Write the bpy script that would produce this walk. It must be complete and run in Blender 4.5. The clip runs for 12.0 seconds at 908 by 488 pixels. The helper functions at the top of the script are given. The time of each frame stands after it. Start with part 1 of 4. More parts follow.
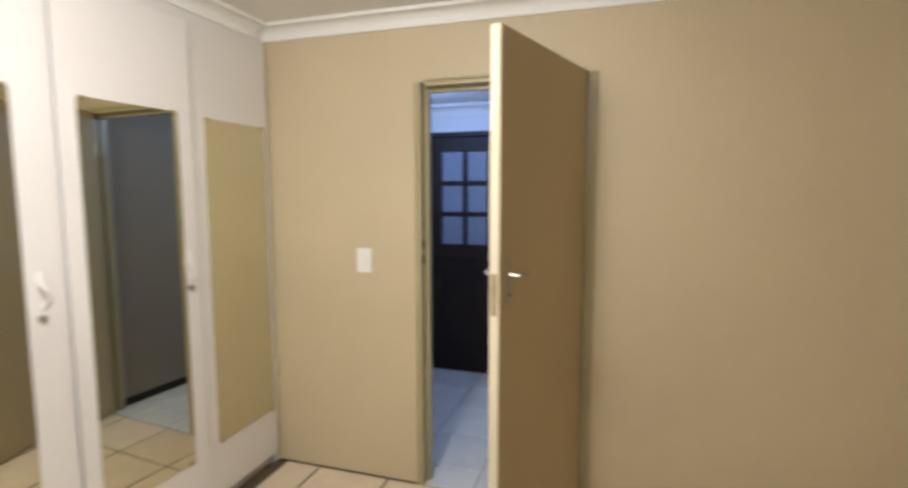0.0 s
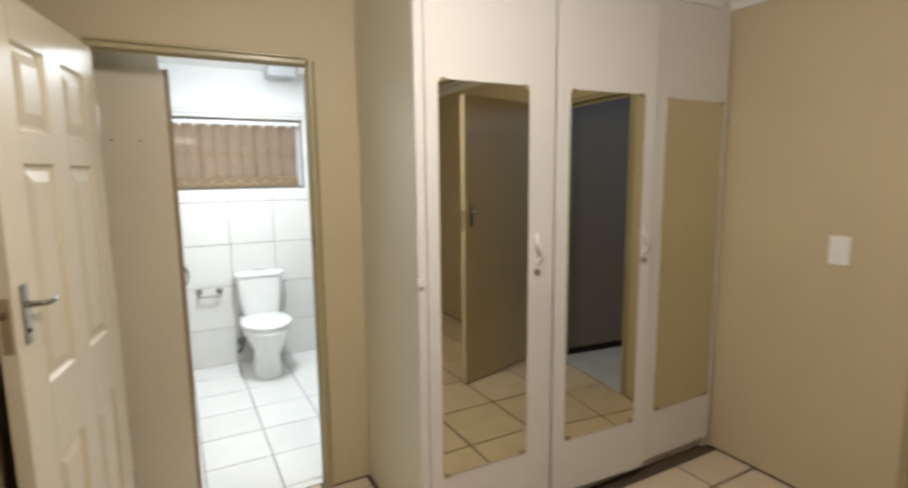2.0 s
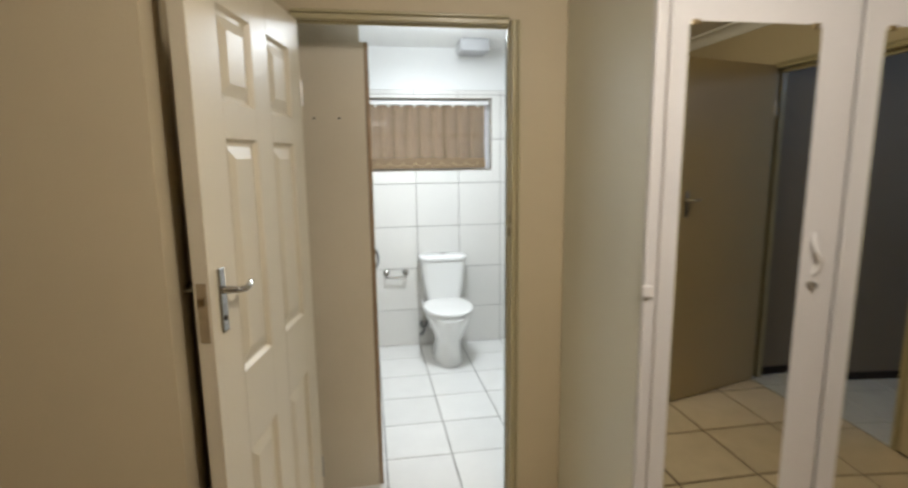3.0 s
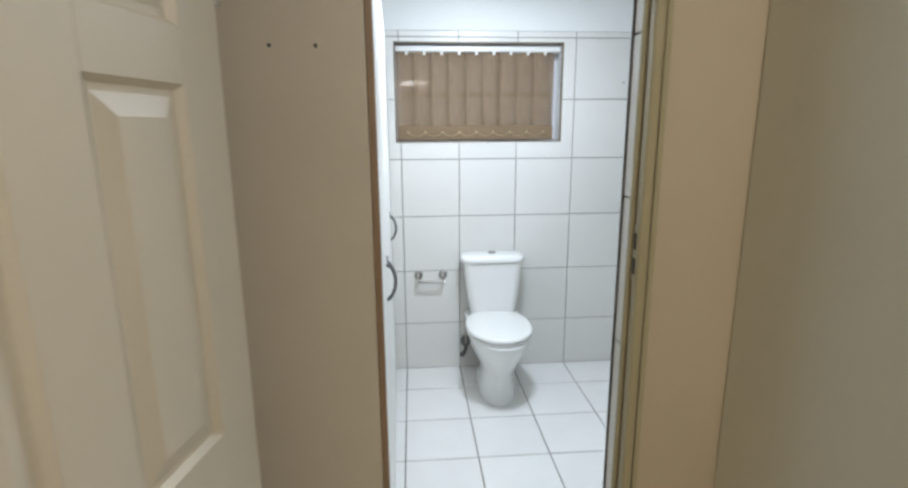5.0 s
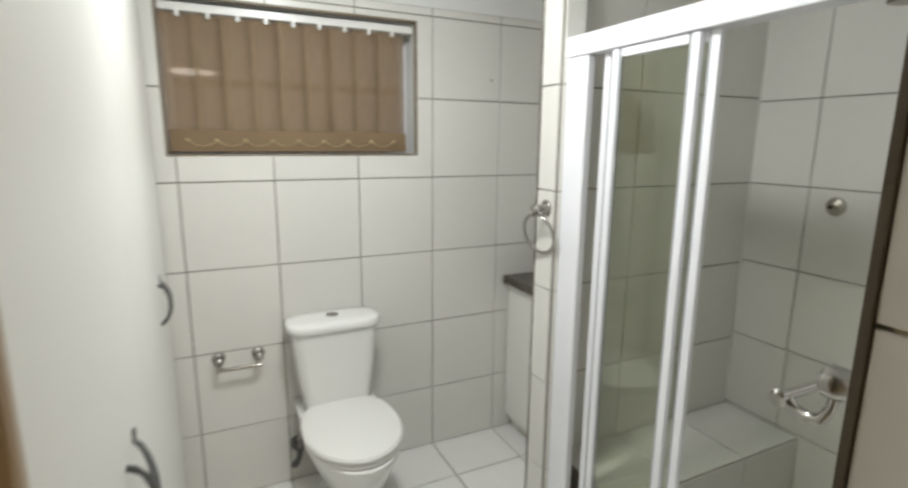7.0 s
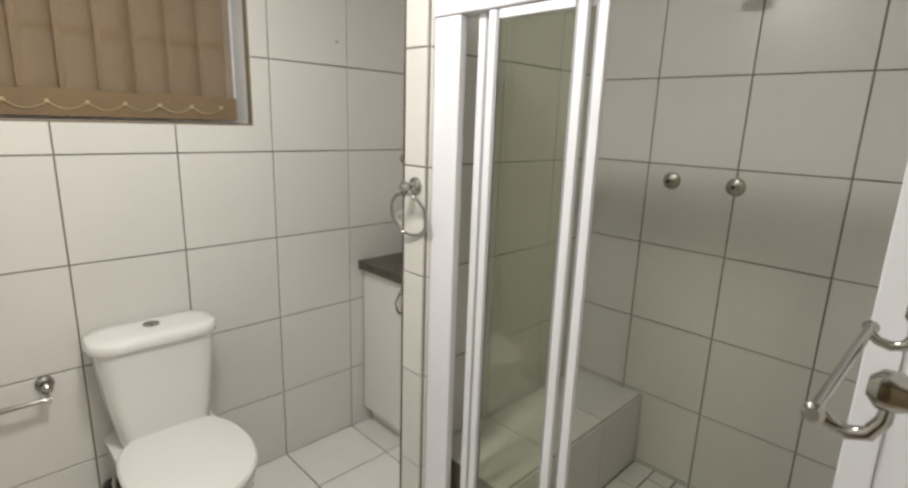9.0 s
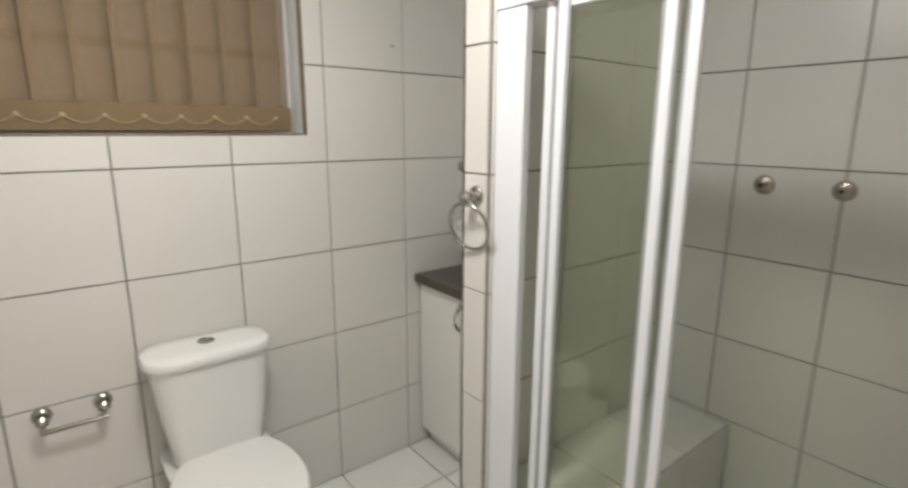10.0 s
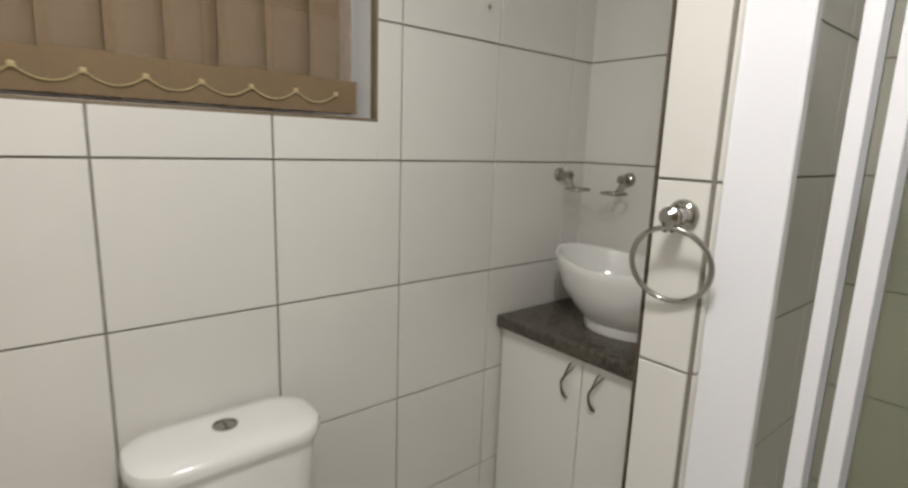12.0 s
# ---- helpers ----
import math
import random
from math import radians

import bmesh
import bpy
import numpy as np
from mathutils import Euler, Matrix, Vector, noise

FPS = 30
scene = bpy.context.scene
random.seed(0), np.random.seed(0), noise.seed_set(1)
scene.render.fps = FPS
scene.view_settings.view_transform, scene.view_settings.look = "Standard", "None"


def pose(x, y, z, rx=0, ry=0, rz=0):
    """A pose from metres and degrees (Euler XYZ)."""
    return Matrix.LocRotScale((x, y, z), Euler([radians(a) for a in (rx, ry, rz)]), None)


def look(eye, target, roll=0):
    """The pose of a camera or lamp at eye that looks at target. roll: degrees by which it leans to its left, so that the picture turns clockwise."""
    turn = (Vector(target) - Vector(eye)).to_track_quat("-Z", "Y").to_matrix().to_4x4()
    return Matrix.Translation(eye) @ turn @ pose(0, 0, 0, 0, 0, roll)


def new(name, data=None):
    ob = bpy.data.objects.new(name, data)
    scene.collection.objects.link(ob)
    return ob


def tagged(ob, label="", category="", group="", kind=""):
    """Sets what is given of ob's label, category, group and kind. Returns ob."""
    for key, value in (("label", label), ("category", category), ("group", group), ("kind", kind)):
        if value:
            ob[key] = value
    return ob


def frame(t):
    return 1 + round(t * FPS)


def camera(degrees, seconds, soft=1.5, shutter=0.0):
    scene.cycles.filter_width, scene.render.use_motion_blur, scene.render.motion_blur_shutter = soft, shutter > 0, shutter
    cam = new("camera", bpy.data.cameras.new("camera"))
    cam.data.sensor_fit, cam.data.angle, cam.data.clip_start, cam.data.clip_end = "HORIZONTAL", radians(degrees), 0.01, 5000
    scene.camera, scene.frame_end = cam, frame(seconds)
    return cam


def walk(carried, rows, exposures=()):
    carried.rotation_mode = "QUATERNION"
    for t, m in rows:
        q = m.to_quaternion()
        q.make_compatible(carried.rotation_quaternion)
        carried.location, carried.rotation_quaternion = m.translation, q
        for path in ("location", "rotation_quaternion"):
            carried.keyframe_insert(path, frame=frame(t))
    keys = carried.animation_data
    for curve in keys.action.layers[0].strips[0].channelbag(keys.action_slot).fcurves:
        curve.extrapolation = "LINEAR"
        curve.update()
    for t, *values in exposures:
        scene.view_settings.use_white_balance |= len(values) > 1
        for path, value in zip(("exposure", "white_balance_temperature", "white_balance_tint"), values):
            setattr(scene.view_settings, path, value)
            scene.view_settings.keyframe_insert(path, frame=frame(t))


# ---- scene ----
PATH = [
    (0, (-0.263, -1.708, 1.584), (1.633, -1.104, 1.381), -0.1),
    (0.5, (-0.315, -1.722, 1.602), (1.369, -0.658, 1.432), 0.6),
    (1, (-0.342, -1.732, 1.601), (1.122, -0.381, 1.421), -0.0),
    (1.5, (-0.368, -1.703, 1.578), (0.848, -0.129, 1.37), -0.5),
    (2, (-0.4, -1.617, 1.578), (0.543, 0.125, 1.307), -0.6),
    (2.5, (-0.401, -1.457, 1.566), (0.21, 0.423, 1.26), -0.8),
    (3, (-0.4, -1.227, 1.557), (-0.075, 0.72, 1.234), -0.7),
    (3.5, (-0.376, -1.007, 1.549), (-0.233, 0.958, 1.206), -0.5),
    (5.5, (-0.235, 0.108, 1.542), (-0.067, 2.05, 1.098), -0.3),
    (6, (-0.19, 0.386, 1.538), (0.121, 2.313, 1.103), -0.1),
    (6.5, (-0.214, 0.586, 1.543), (0.287, 2.475, 1.121), 0.2),
    (7, (-0.259, 0.762, 1.528), (0.59, 2.531, 1.14), 0.5),
    (7.5, (-0.261, 0.87, 1.53), (0.873, 2.459, 1.092), 1.7),
    (9.5, (-0.23, 1.047, 1.493), (1.145, 2.426, 1.039), 1.9),
    (10, (-0.17, 1.116, 1.489), (1.044, 2.646, 1.057), 0.3),
    (10.5, (-0.107, 1.196, 1.496), (0.867, 2.899, 1.109), -1.2),
    (11, (-0.095, 1.369, 1.466), (0.816, 3.109, 1.088), -1.0),
    (11.5, (-0.087, 1.605, 1.444), (0.941, 3.264, 1.006), -0.1),
    (12, (-0.092, 1.792, 1.411), (1.156, 3.31, 1.037), 2.0),
]
cam = camera(82.3, 12.0, soft=2.6, shutter=0.5)
walk(cam, [(t, look(e, g, r)) for t, e, g, r in PATH],
     exposures=[(0, 0.40, 5900, 9), (1.0, 0.14, 6250, 10), (2.0, -0.40, 6350, 10), (3.7, -0.72, 6350, 10), (5.3, -0.84, 5850, 10), (6.2, -1.02, 6150, 10), (7.0, -1.25, 6950, 10), (7.7, -1.30, 7400, 12), (9.3, -1.34, 7450, 14), (11, -1.40, 7400, 15), (12, -1.54, 7380, 15)])

# ---- world and lights ----
world = bpy.data.worlds.new("world")
world.use_nodes = True
scene.world = world
world.node_tree.nodes["Background"].inputs["Color"].default_value = (0.02, 0.025, 0.04, 1)
world.node_tree.nodes["Background"].inputs["Strength"].default_value = 0.3


def lamp(name, place, power, colour, radius):
    d = bpy.data.lights.new(name, "POINT")
    d.shadow_soft_size, d.energy, d.color = radius, power, colour
    ob = new(name, d)
    ob.matrix_world = pose(*place)
    return ob


def dome_light(name, place, side, down, colour, radius):
    """A shallow ceiling dome: some light all round, more of it straight down."""
    lamp(name, place, side, colour, radius)
    d = bpy.data.lights.new(name + "_down", "AREA")
    d.shape, d.size, d.energy, d.color = "DISK", 0.26, down, colour
    ob = new(name + "_down", d)
    ob.matrix_world = pose(place[0], place[1], place[2] - 0.02)


dome_light("bedroom_light", (0.26, -0.93, 2.33), 60, 9.0, (1.0, 0.925, 0.825), 0.13)
dome_light("bathroom_light", (0.13, 1.98, 2.31), 24, 32.0, (0.875, 0.945, 1.0), 0.12)
lamp("passage_light", (3.05, -0.40, 2.17), 13, (0.38, 0.54, 1.0), 0.08)
lamp("light_beyond_door", (4.35, 0.35, 2.2), 8, (0.45, 0.58, 1.0), 0.08)


# ---- materials ----
def nodes_of(name):
    m = bpy.data.materials.new(name)
    m.use_nodes = True
    nt = m.node_tree
    return m, nt, nt.nodes["Principled BSDF"]


def surface(name, colour, rough=0.5, metal=0.0, spread=0.06, scale=3.0, grain=90.0, bump=0.0, fine=0.03, per_object=0.0, spec=0.5, coat=0.0):
    """A colour varied by large stains and fine grain, with a little relief."""
    m, nt, b = nodes_of(name)
    n = nt.nodes
    co = n.new("ShaderNodeNewGeometry")
    big, small = n.new("ShaderNodeTexNoise"), n.new("ShaderNodeTexNoise")
    big.inputs["Scale"].default_value, big.inputs["Detail"].default_value = scale, 4
    small.inputs["Scale"].default_value, small.inputs["Detail"].default_value = grain, 3
    for x in (big, small):
        nt.links.new(co.outputs["Position"], x.inputs["Vector"])
    a = n.new("ShaderNodeMath")
    a.operation = "MULTIPLY_ADD"
    nt.links.new(big.outputs["Fac"], a.inputs[0])
    a.inputs[1].default_value, a.inputs[2].default_value = spread * 2, 1 - spread
    c = n.new("ShaderNodeMath")
    c.operation = "MULTIPLY_ADD"
    nt.links.new(small.outputs["Fac"], c.inputs[0])
    c.inputs[1].default_value = fine * 2
    nt.links.new(a.outputs[0], c.inputs[2])
    last = c
    if per_object:
        info = n.new("ShaderNodeObjectInfo")
        d = n.new("ShaderNodeMath")
        d.operation = "MULTIPLY_ADD"
        nt.links.new(info.outputs["Random"], d.inputs[0])
        d.inputs[1].default_value = per_object * 2
        nt.links.new(c.outputs[0], d.inputs[2])
        last = d
    mul = n.new("ShaderNodeVectorMath")
    mul.operation = "SCALE"
    mul.inputs[0].default_value = colour[:3]
    nt.links.new(last.outputs[0], mul.inputs["Scale"])
    nt.links.new(mul.outputs[0], b.inputs["Base Color"])
    r = n.new("ShaderNodeMath")
    r.operation = "MULTIPLY_ADD"
    nt.links.new(big.outputs["Fac"], r.inputs[0])
    r.inputs[1].default_value, r.inputs[2].default_value = rough * 0.3, rough * 0.85
    nt.links.new(r.outputs[0], b.inputs["Roughness"])
    b.inputs["Metallic"].default_value = metal
    b.inputs["Specular IOR Level"].default_value = spec
    b.inputs["Coat Weight"].default_value = coat
    b.inputs["Coat Roughness"].default_value = 0.05
    if bump:
        bp = n.new("ShaderNodeBump")
        bp.inputs["Strength"].default_value, bp.inputs["Distance"].default_value = bump, 0.004
        nt.links.new(small.outputs["Fac"], bp.inputs["Height"])
        nt.links.new(bp.outputs[0], b.inputs["Normal"])
    return m


TAN = surface("tan_wall_paint", (0.52, 0.435, 0.285), 0.55, spread=0.10, scale=1.3, grain=140, bump=0.12, fine=0.02)
WHITE_PAINT = surface("white_ceiling_paint", (0.78, 0.77, 0.74), 0.7, spread=0.04, grain=60, bump=0.1)
BATH_PAINT = surface("white_bathroom_paint", (0.80, 0.80, 0.78), 0.6, spread=0.03, grain=80, bump=0.1)
PASSAGE_PAINT = surface("pale_passage_paint", (0.72, 0.72, 0.72), 0.6, spread=0.04, bump=0.08)
# Far passage wall: its dimness is put into this dark, warm colour.
PASSAGE_DIM = surface("dimmed_brown_grey_passage_wall", (0.24, 0.195, 0.14), 0.6, spread=0.08, bump=0.08)
CREAM = surface("cream_gloss_paint", (0.62, 0.55, 0.41), 0.45, spread=0.06, scale=2.2, grain=120, bump=0.06)
FRAME_PAINT = surface("olive_beige_metal_frame_paint", (0.40, 0.345, 0.20), 0.30, spread=0.08, grain=150, bump=0.05)
WARD = surface("white_wardrobe_paint", (0.69, 0.66, 0.635), 0.38, spread=0.05, scale=2.0, grain=90, bump=0.05)
MELAMINE = surface("white_melamine", (0.79, 0.78, 0.74), 0.42, spread=0.03, grain=200, bump=0.02)
BED_TILE = surface("cream_floor_tile", (0.60, 0.50, 0.37), 0.32, spread=0.16, scale=7, grain=45, fine=0.05, bump=0.05, per_object=0.05)
BED_GROUT = surface("brown_floor_grout", (0.10, 0.068, 0.042), 0.9, spread=0.2, scale=12, grain=200, bump=0.3)
WALL_TILE = surface("white_wall_tile", (0.72, 0.705, 0.665), 0.30, spread=0.03, scale=5, grain=30, fine=0.012, per_object=0.025, spec=0.4)
WALL_GROUT = surface("grey_wall_grout", (0.23, 0.21, 0.18), 0.9, spread=0.2, scale=14, grain=200, bump=0.2)
FLOOR_TILE = surface("white_floor_tile", (0.78, 0.77, 0.74), 0.22, spread=0.05, scale=6, grain=40, fine=0.02, per_object=0.03)
FLOOR_GROUT = surface("grey_floor_grout", (0.22, 0.20, 0.17), 0.9, spread=0.2, scale=14, grain=200, bump=0.2)
PASSAGE_TILE = surface("grey_white_passage_tile", (0.60, 0.60, 0.58), 0.25, spread=0.12, scale=6, grain=40, per_object=0.04)
CERAMIC = surface("white_glazed_ceramic", (0.84, 0.835, 0.81), 0.09, spread=0.015, grain=20, fine=0.005, coat=0.5)
PLASTIC = surface("white_plastic", (0.82, 0.81, 0.78), 0.25, spread=0.02, grain=60, fine=0.01)
ALU = surface("white_powder_coated_aluminium", (0.86, 0.86, 0.90), 0.3, spread=0.03, grain=120, fine=0.015)
CHROME = surface("polished_chrome", (0.40, 0.385, 0.36), 0.14, metal=1.0, spread=0.06, scale=20, grain=200)
STEEL = surface("brushed_steel", (0.42, 0.39, 0.34), 0.32, metal=1.0, spread=0.1, scale=20, grain=300)
HANDLE = surface("dark_satin_steel", (0.15, 0.15, 0.15), 0.38, metal=1.0, spread=0.1, scale=20, grain=300)
BRASS = surface("dull_brass", (0.38, 0.29, 0.16), 0.38, metal=1.0, spread=0.12, scale=25, grain=300)
DARK_WOOD = surface("dark_stained_wood", (0.020, 0.013, 0.010), 0.5, spec=0.3, spread=0.3, scale=6, grain=60, fine=0.1, bump=0.1)
DARK = surface("dark_gap", (0.03, 0.024, 0.018), 0.8, spread=0.2)
GREY_VENT = surface("grey_plastic_vent", (0.42, 0.42, 0.42), 0.5, spread=0.06)
NIGHT = surface("dark_outside_wall", (0.12, 0.10, 0.085), 0.9, spread=0.2, scale=4)
WINFRAME = surface("bronze_window_frame", (0.20, 0.155, 0.10), 0.4, spread=0.1, grain=120)
CHAIN = surface("cream_bead_chain", (0.50, 0.40, 0.22), 0.35, spread=0.05)
RUBBER = surface("grey_silicone_seal", (0.36, 0.365, 0.38), 0.5, spread=0.1)


def mirror_material():
    m, nt, b = nodes_of("mirror_glass")
    b.inputs["Base Color"].default_value = (0.70, 0.68, 0.55, 1)
    b.inputs["Metallic"].default_value, b.inputs["Roughness"].default_value = 1.0, 0.0
    return m


def glass_material(name, tint, rough=0.0):
    m, nt, b = nodes_of(name)
    n = nt.nodes
    clear, gloss, mix, fres = n.new("ShaderNodeBsdfTransparent"), n.new("ShaderNodeBsdfGlossy"), n.new("ShaderNodeMixShader"), n.new("ShaderNodeLayerWeight")
    clear.inputs["Color"].default_value = (*tint, 1)
    gloss.inputs["Roughness"].default_value = rough
    fres.inputs["Blend"].default_value = 0.5
    power, gain = n.new("ShaderNodeMath"), n.new("ShaderNodeMath")
    power.operation, gain.operation = "POWER", "MULTIPLY_ADD"
    power.inputs[1].default_value, gain.inputs[1].default_value, gain.inputs[2].default_value = 4.0, 0.6, 0.045
    nt.links.new(fres.outputs["Facing"], power.inputs[0])
    nt.links.new(power.outputs[0], gain.inputs[0])
    nt.links.new(gain.outputs[0], mix.inputs[0])
    nt.links.new(clear.outputs[0], mix.inputs[1])
    nt.links.new(gloss.outputs[0], mix.inputs[2])
    nt.links.new(mix.outputs[0], n["Material Output"].inputs["Surface"])
    return m


def obscured_glass():
    """Faintly frosted glass: half of what is behind it shows, softened by a pale surface."""
    m, nt, b = nodes_of("faintly_frosted_window_glass")
    n = nt.nodes
    clear, mix, nz = n.new("ShaderNodeBsdfTransparent"), n.new("ShaderNodeMixShader"), n.new("ShaderNodeTexNoise")
    nz.inputs["Scale"].default_value = 140
    bp = n.new("ShaderNodeBump")
    bp.inputs["Strength"].default_value, bp.inputs["Distance"].default_value = 0.3, 0.003
    nt.links.new(nz.outputs["Fac"], bp.inputs["Height"])
    nt.links.new(bp.outputs[0], b.inputs["Normal"])
    b.inputs["Base Color"].default_value, b.inputs["Roughness"].default_value = (0.72, 0.70, 0.66, 1), 0.3
    mix.inputs[0].default_value = 0.45
    nt.links.new(b.outputs[0], mix.inputs[1])
    nt.links.new(clear.outputs[0], mix.inputs[2])
    nt.links.new(mix.outputs[0], n["Material Output"].inputs["Surface"])
    return m


def blind_material():
    m, nt, b = nodes_of("brown_sheer_blind_fabric")
    n = nt.nodes
    co, wv, nz = n.new("ShaderNodeNewGeometry"), n.new("ShaderNodeTexNoise"), n.new("ShaderNodeTexNoise")
    mp = n.new("ShaderNodeMapping")
    mp.inputs["Scale"].default_value = (320, 320, 14)
    nt.links.new(co.outputs["Position"], mp.inputs["Vector"])
    nt.links.new(mp.outputs[0], wv.inputs["Vector"])
    wv.inputs["Scale"].default_value, wv.inputs["Detail"].default_value = 1.0, 3
    nz.inputs["Scale"].default_value = 5
    nt.links.new(co.outputs["Position"], nz.inputs["Vector"])
    ramp = n.new("ShaderNodeMix")
    ramp.data_type = "RGBA"
    ramp.inputs[6].default_value, ramp.inputs[7].default_value = (0.31, 0.214, 0.13, 1), (0.41, 0.285, 0.175, 1)
    nt.links.new(wv.outputs["Fac"], ramp.inputs[0])
    nt.links.new(ramp.outputs[2], b.inputs["Base Color"])
    b.inputs["Roughness"].default_value = 0.8
    clear, mix = n.new("ShaderNodeBsdfTransparent"), n.new("ShaderNodeMixShader")
    mix.inputs[0].default_value = 0.50
    nt.links.new(b.outputs[0], mix.inputs[1])
    nt.links.new(clear.outputs[0], mix.inputs[2])
    nt.links.new(mix.outputs[0], n["Material Output"].inputs["Surface"])
    return m


def granite_material():
    m, nt, b = nodes_of("dark_granite")
    n = nt.nodes
    co, v, z = n.new("ShaderNodeNewGeometry"), n.new("ShaderNodeTexVoronoi"), n.new("ShaderNodeTexNoise")
    v.inputs["Scale"].default_value, z.inputs["Scale"].default_value, z.inputs["Detail"].default_value = 190, 60, 6
    for x in (v, z):
        nt.links.new(co.outputs["Position"], x.inputs["Vector"])
    r = n.new("ShaderNodeValToRGB")
    r.color_ramp.elements[0].position, r.color_ramp.elements[0].color = 0.2, (0.030, 0.025, 0.020, 1)
    r.color_ramp.elements[1].position, r.color_ramp.elements[1].color = 0.8, (0.115, 0.098, 0.076, 1)
    mx = n.new("ShaderNodeMath")
    mx.operation = "MULTIPLY"
    nt.links.new(v.outputs["Distance"], mx.inputs[0])
    nt.links.new(z.outputs["Fac"], mx.inputs[1])
    ml = n.new("ShaderNodeMath")
    ml.operation = "MULTIPLY"
    ml.inputs[1].default_value = 2.2
    nt.links.new(mx.outputs[0], ml.inputs[0])
    nt.links.new(ml.outputs[0], r.inputs[0])
    nt.links.new(r.outputs[0], b.inputs["Base Color"])
    b.inputs["Roughness"].default_value = 0.25
    return m


def glow(name, colour, strength):
    m, nt, b = nodes_of(name)
    b.inputs["Emission Color"].default_value = (*colour, 1)
    b.inputs["Emission Strength"].default_value = strength
    return m


MIRROR, GLASS = mirror_material(), glass_material("shower_glass", (0.945, 0.957, 0.912))
PANE = obscured_glass()
FROST = surface("obscured_door_glass", (0.25, 0.28, 0.36), 0.25, spread=0.15, scale=20, grain=120, bump=0.2)
BLIND, GRANITE = blind_material(), granite_material()
HEM = surface("brown_blind_hem", (0.20, 0.135, 0.075), 0.8, spread=0.15, scale=8, grain=160, fine=0.08)


# ---- mesh helpers ----
def mesh_object(name, bm, material, parent=None, smooth=False):
    me = bpy.data.meshes.new(name)
    bm.normal_update()
    bm.to_mesh(me)
    bm.free()
    me.materials.append(material)
    if smooth:
        for p in me.polygons:
            p.use_smooth = True
        me.set_sharp_from_angle(angle=radians(38))
    ob = new(name, me)
    if parent:
        ob.parent = parent
    return ob


def part(name, bm, material, parent, label="", smooth=False):
    ob = mesh_object(name, bm, material, parent, smooth)
    if label:
        ob["label"] = label
    return ob


def thing(name, place, label, category, group="", turn=0):
    ob = new(name)
    ob.matrix_world = pose(*place, 0, 0, turn)
    ob.empty_display_size = 0.1
    return tagged(ob, label, category, group)


def box(lo, hi, bevel=0.0, bm=None, segments=2):
    bm = bm or bmesh.new()
    lo, hi = Vector(lo), Vector(hi)
    made = bmesh.ops.create_cube(bm, size=1)["verts"]
    for v in made:
        v.co = Vector([lo[i] + (v.co[i] + 0.5) * (hi[i] - lo[i]) for i in range(3)])
    if bevel:
        edges = list({e for v in made for e in v.link_edges})
        bmesh.ops.bevel(bm, geom=edges, offset=bevel, segments=segments, affect="EDGES", profile=0.5)
    return bm


def tube(points, radius, bm=None, sides=12, cap=True):
    """A round bar along points; radius is a number or one for each point."""
    bm = bm or bmesh.new()
    pts = [Vector(p) for p in points]
    radii = radius if isinstance(radius, (list, tuple)) else [radius] * len(pts)
    rings, up = [], None
    for i, p in enumerate(pts):
        d = (pts[min(i + 1, len(pts) - 1)] - pts[max(i - 1, 0)]).normalized()
        if up is None:
            up = Vector((0, 0, 1)) if abs(d.z) < 0.9 else Vector((1, 0, 0))
        side = d.cross(up).normalized()
        up = side.cross(d).normalized()
        rings.append([bm.verts.new(p + radii[i] * (math.cos(a) * side + math.sin(a) * up)) for a in [2 * math.pi * k / sides for k in range(sides)]])
    for a, b in zip(rings, rings[1:]):
        for k in range(sides):
            bm.faces.new((a[k], a[(k + 1) % sides], b[(k + 1) % sides], b[k]))
    if cap:
        bm.faces.new(rings[0][::-1])
        bm.faces.new(rings[-1])
    bmesh.ops.recalc_face_normals(bm, faces=bm.faces)
    return bm


def lathe(profile, place=(0, 0, 0), axis="z", bm=None, sides=24):
    """Turns (radius, height) pairs round an axis through place."""
    bm = bm or bmesh.new()
    rings = []
    for r, h in profile:
        ring = []
        for k in range(sides):
            a = 2 * math.pi * k / sides
            c = (r * math.cos(a), r * math.sin(a), h)
            c = {"z": c, "x": (c[2], c[0], c[1]), "y": (c[0], c[2], c[1])}[axis]
            ring.append(bm.verts.new(Vector(place) + Vector(c)))
        rings.append(ring)
    for a, b in zip(rings, rings[1:]):
        for k in range(sides):
            bm.faces.new((a[k], a[(k + 1) % sides], b[(k + 1) % sides], b[k]))
    bm.faces.new(rings[0][::-1])
    bm.faces.new(rings[-1])
    bmesh.ops.recalc_face_normals(bm, faces=bm.faces)
    return bm


def loft(sections, bm=None, caps=True):
    """Skins closed loops of equal length."""
    bm = bm or bmesh.new()
    rings = [[bm.verts.new(p) for p in s] for s in sections]
    n = len(rings[0])
    for a, b in zip(rings, rings[1:]):
        for k in range(n):
            bm.faces.new((a[k], a[(k + 1) % n], b[(k + 1) % n], b[k]))
    if caps:
        bm.faces.new(rings[0][::-1])
        bm.faces.new(rings[-1])
    bmesh.ops.recalc_face_normals(bm, faces=bm.faces)
    return bm


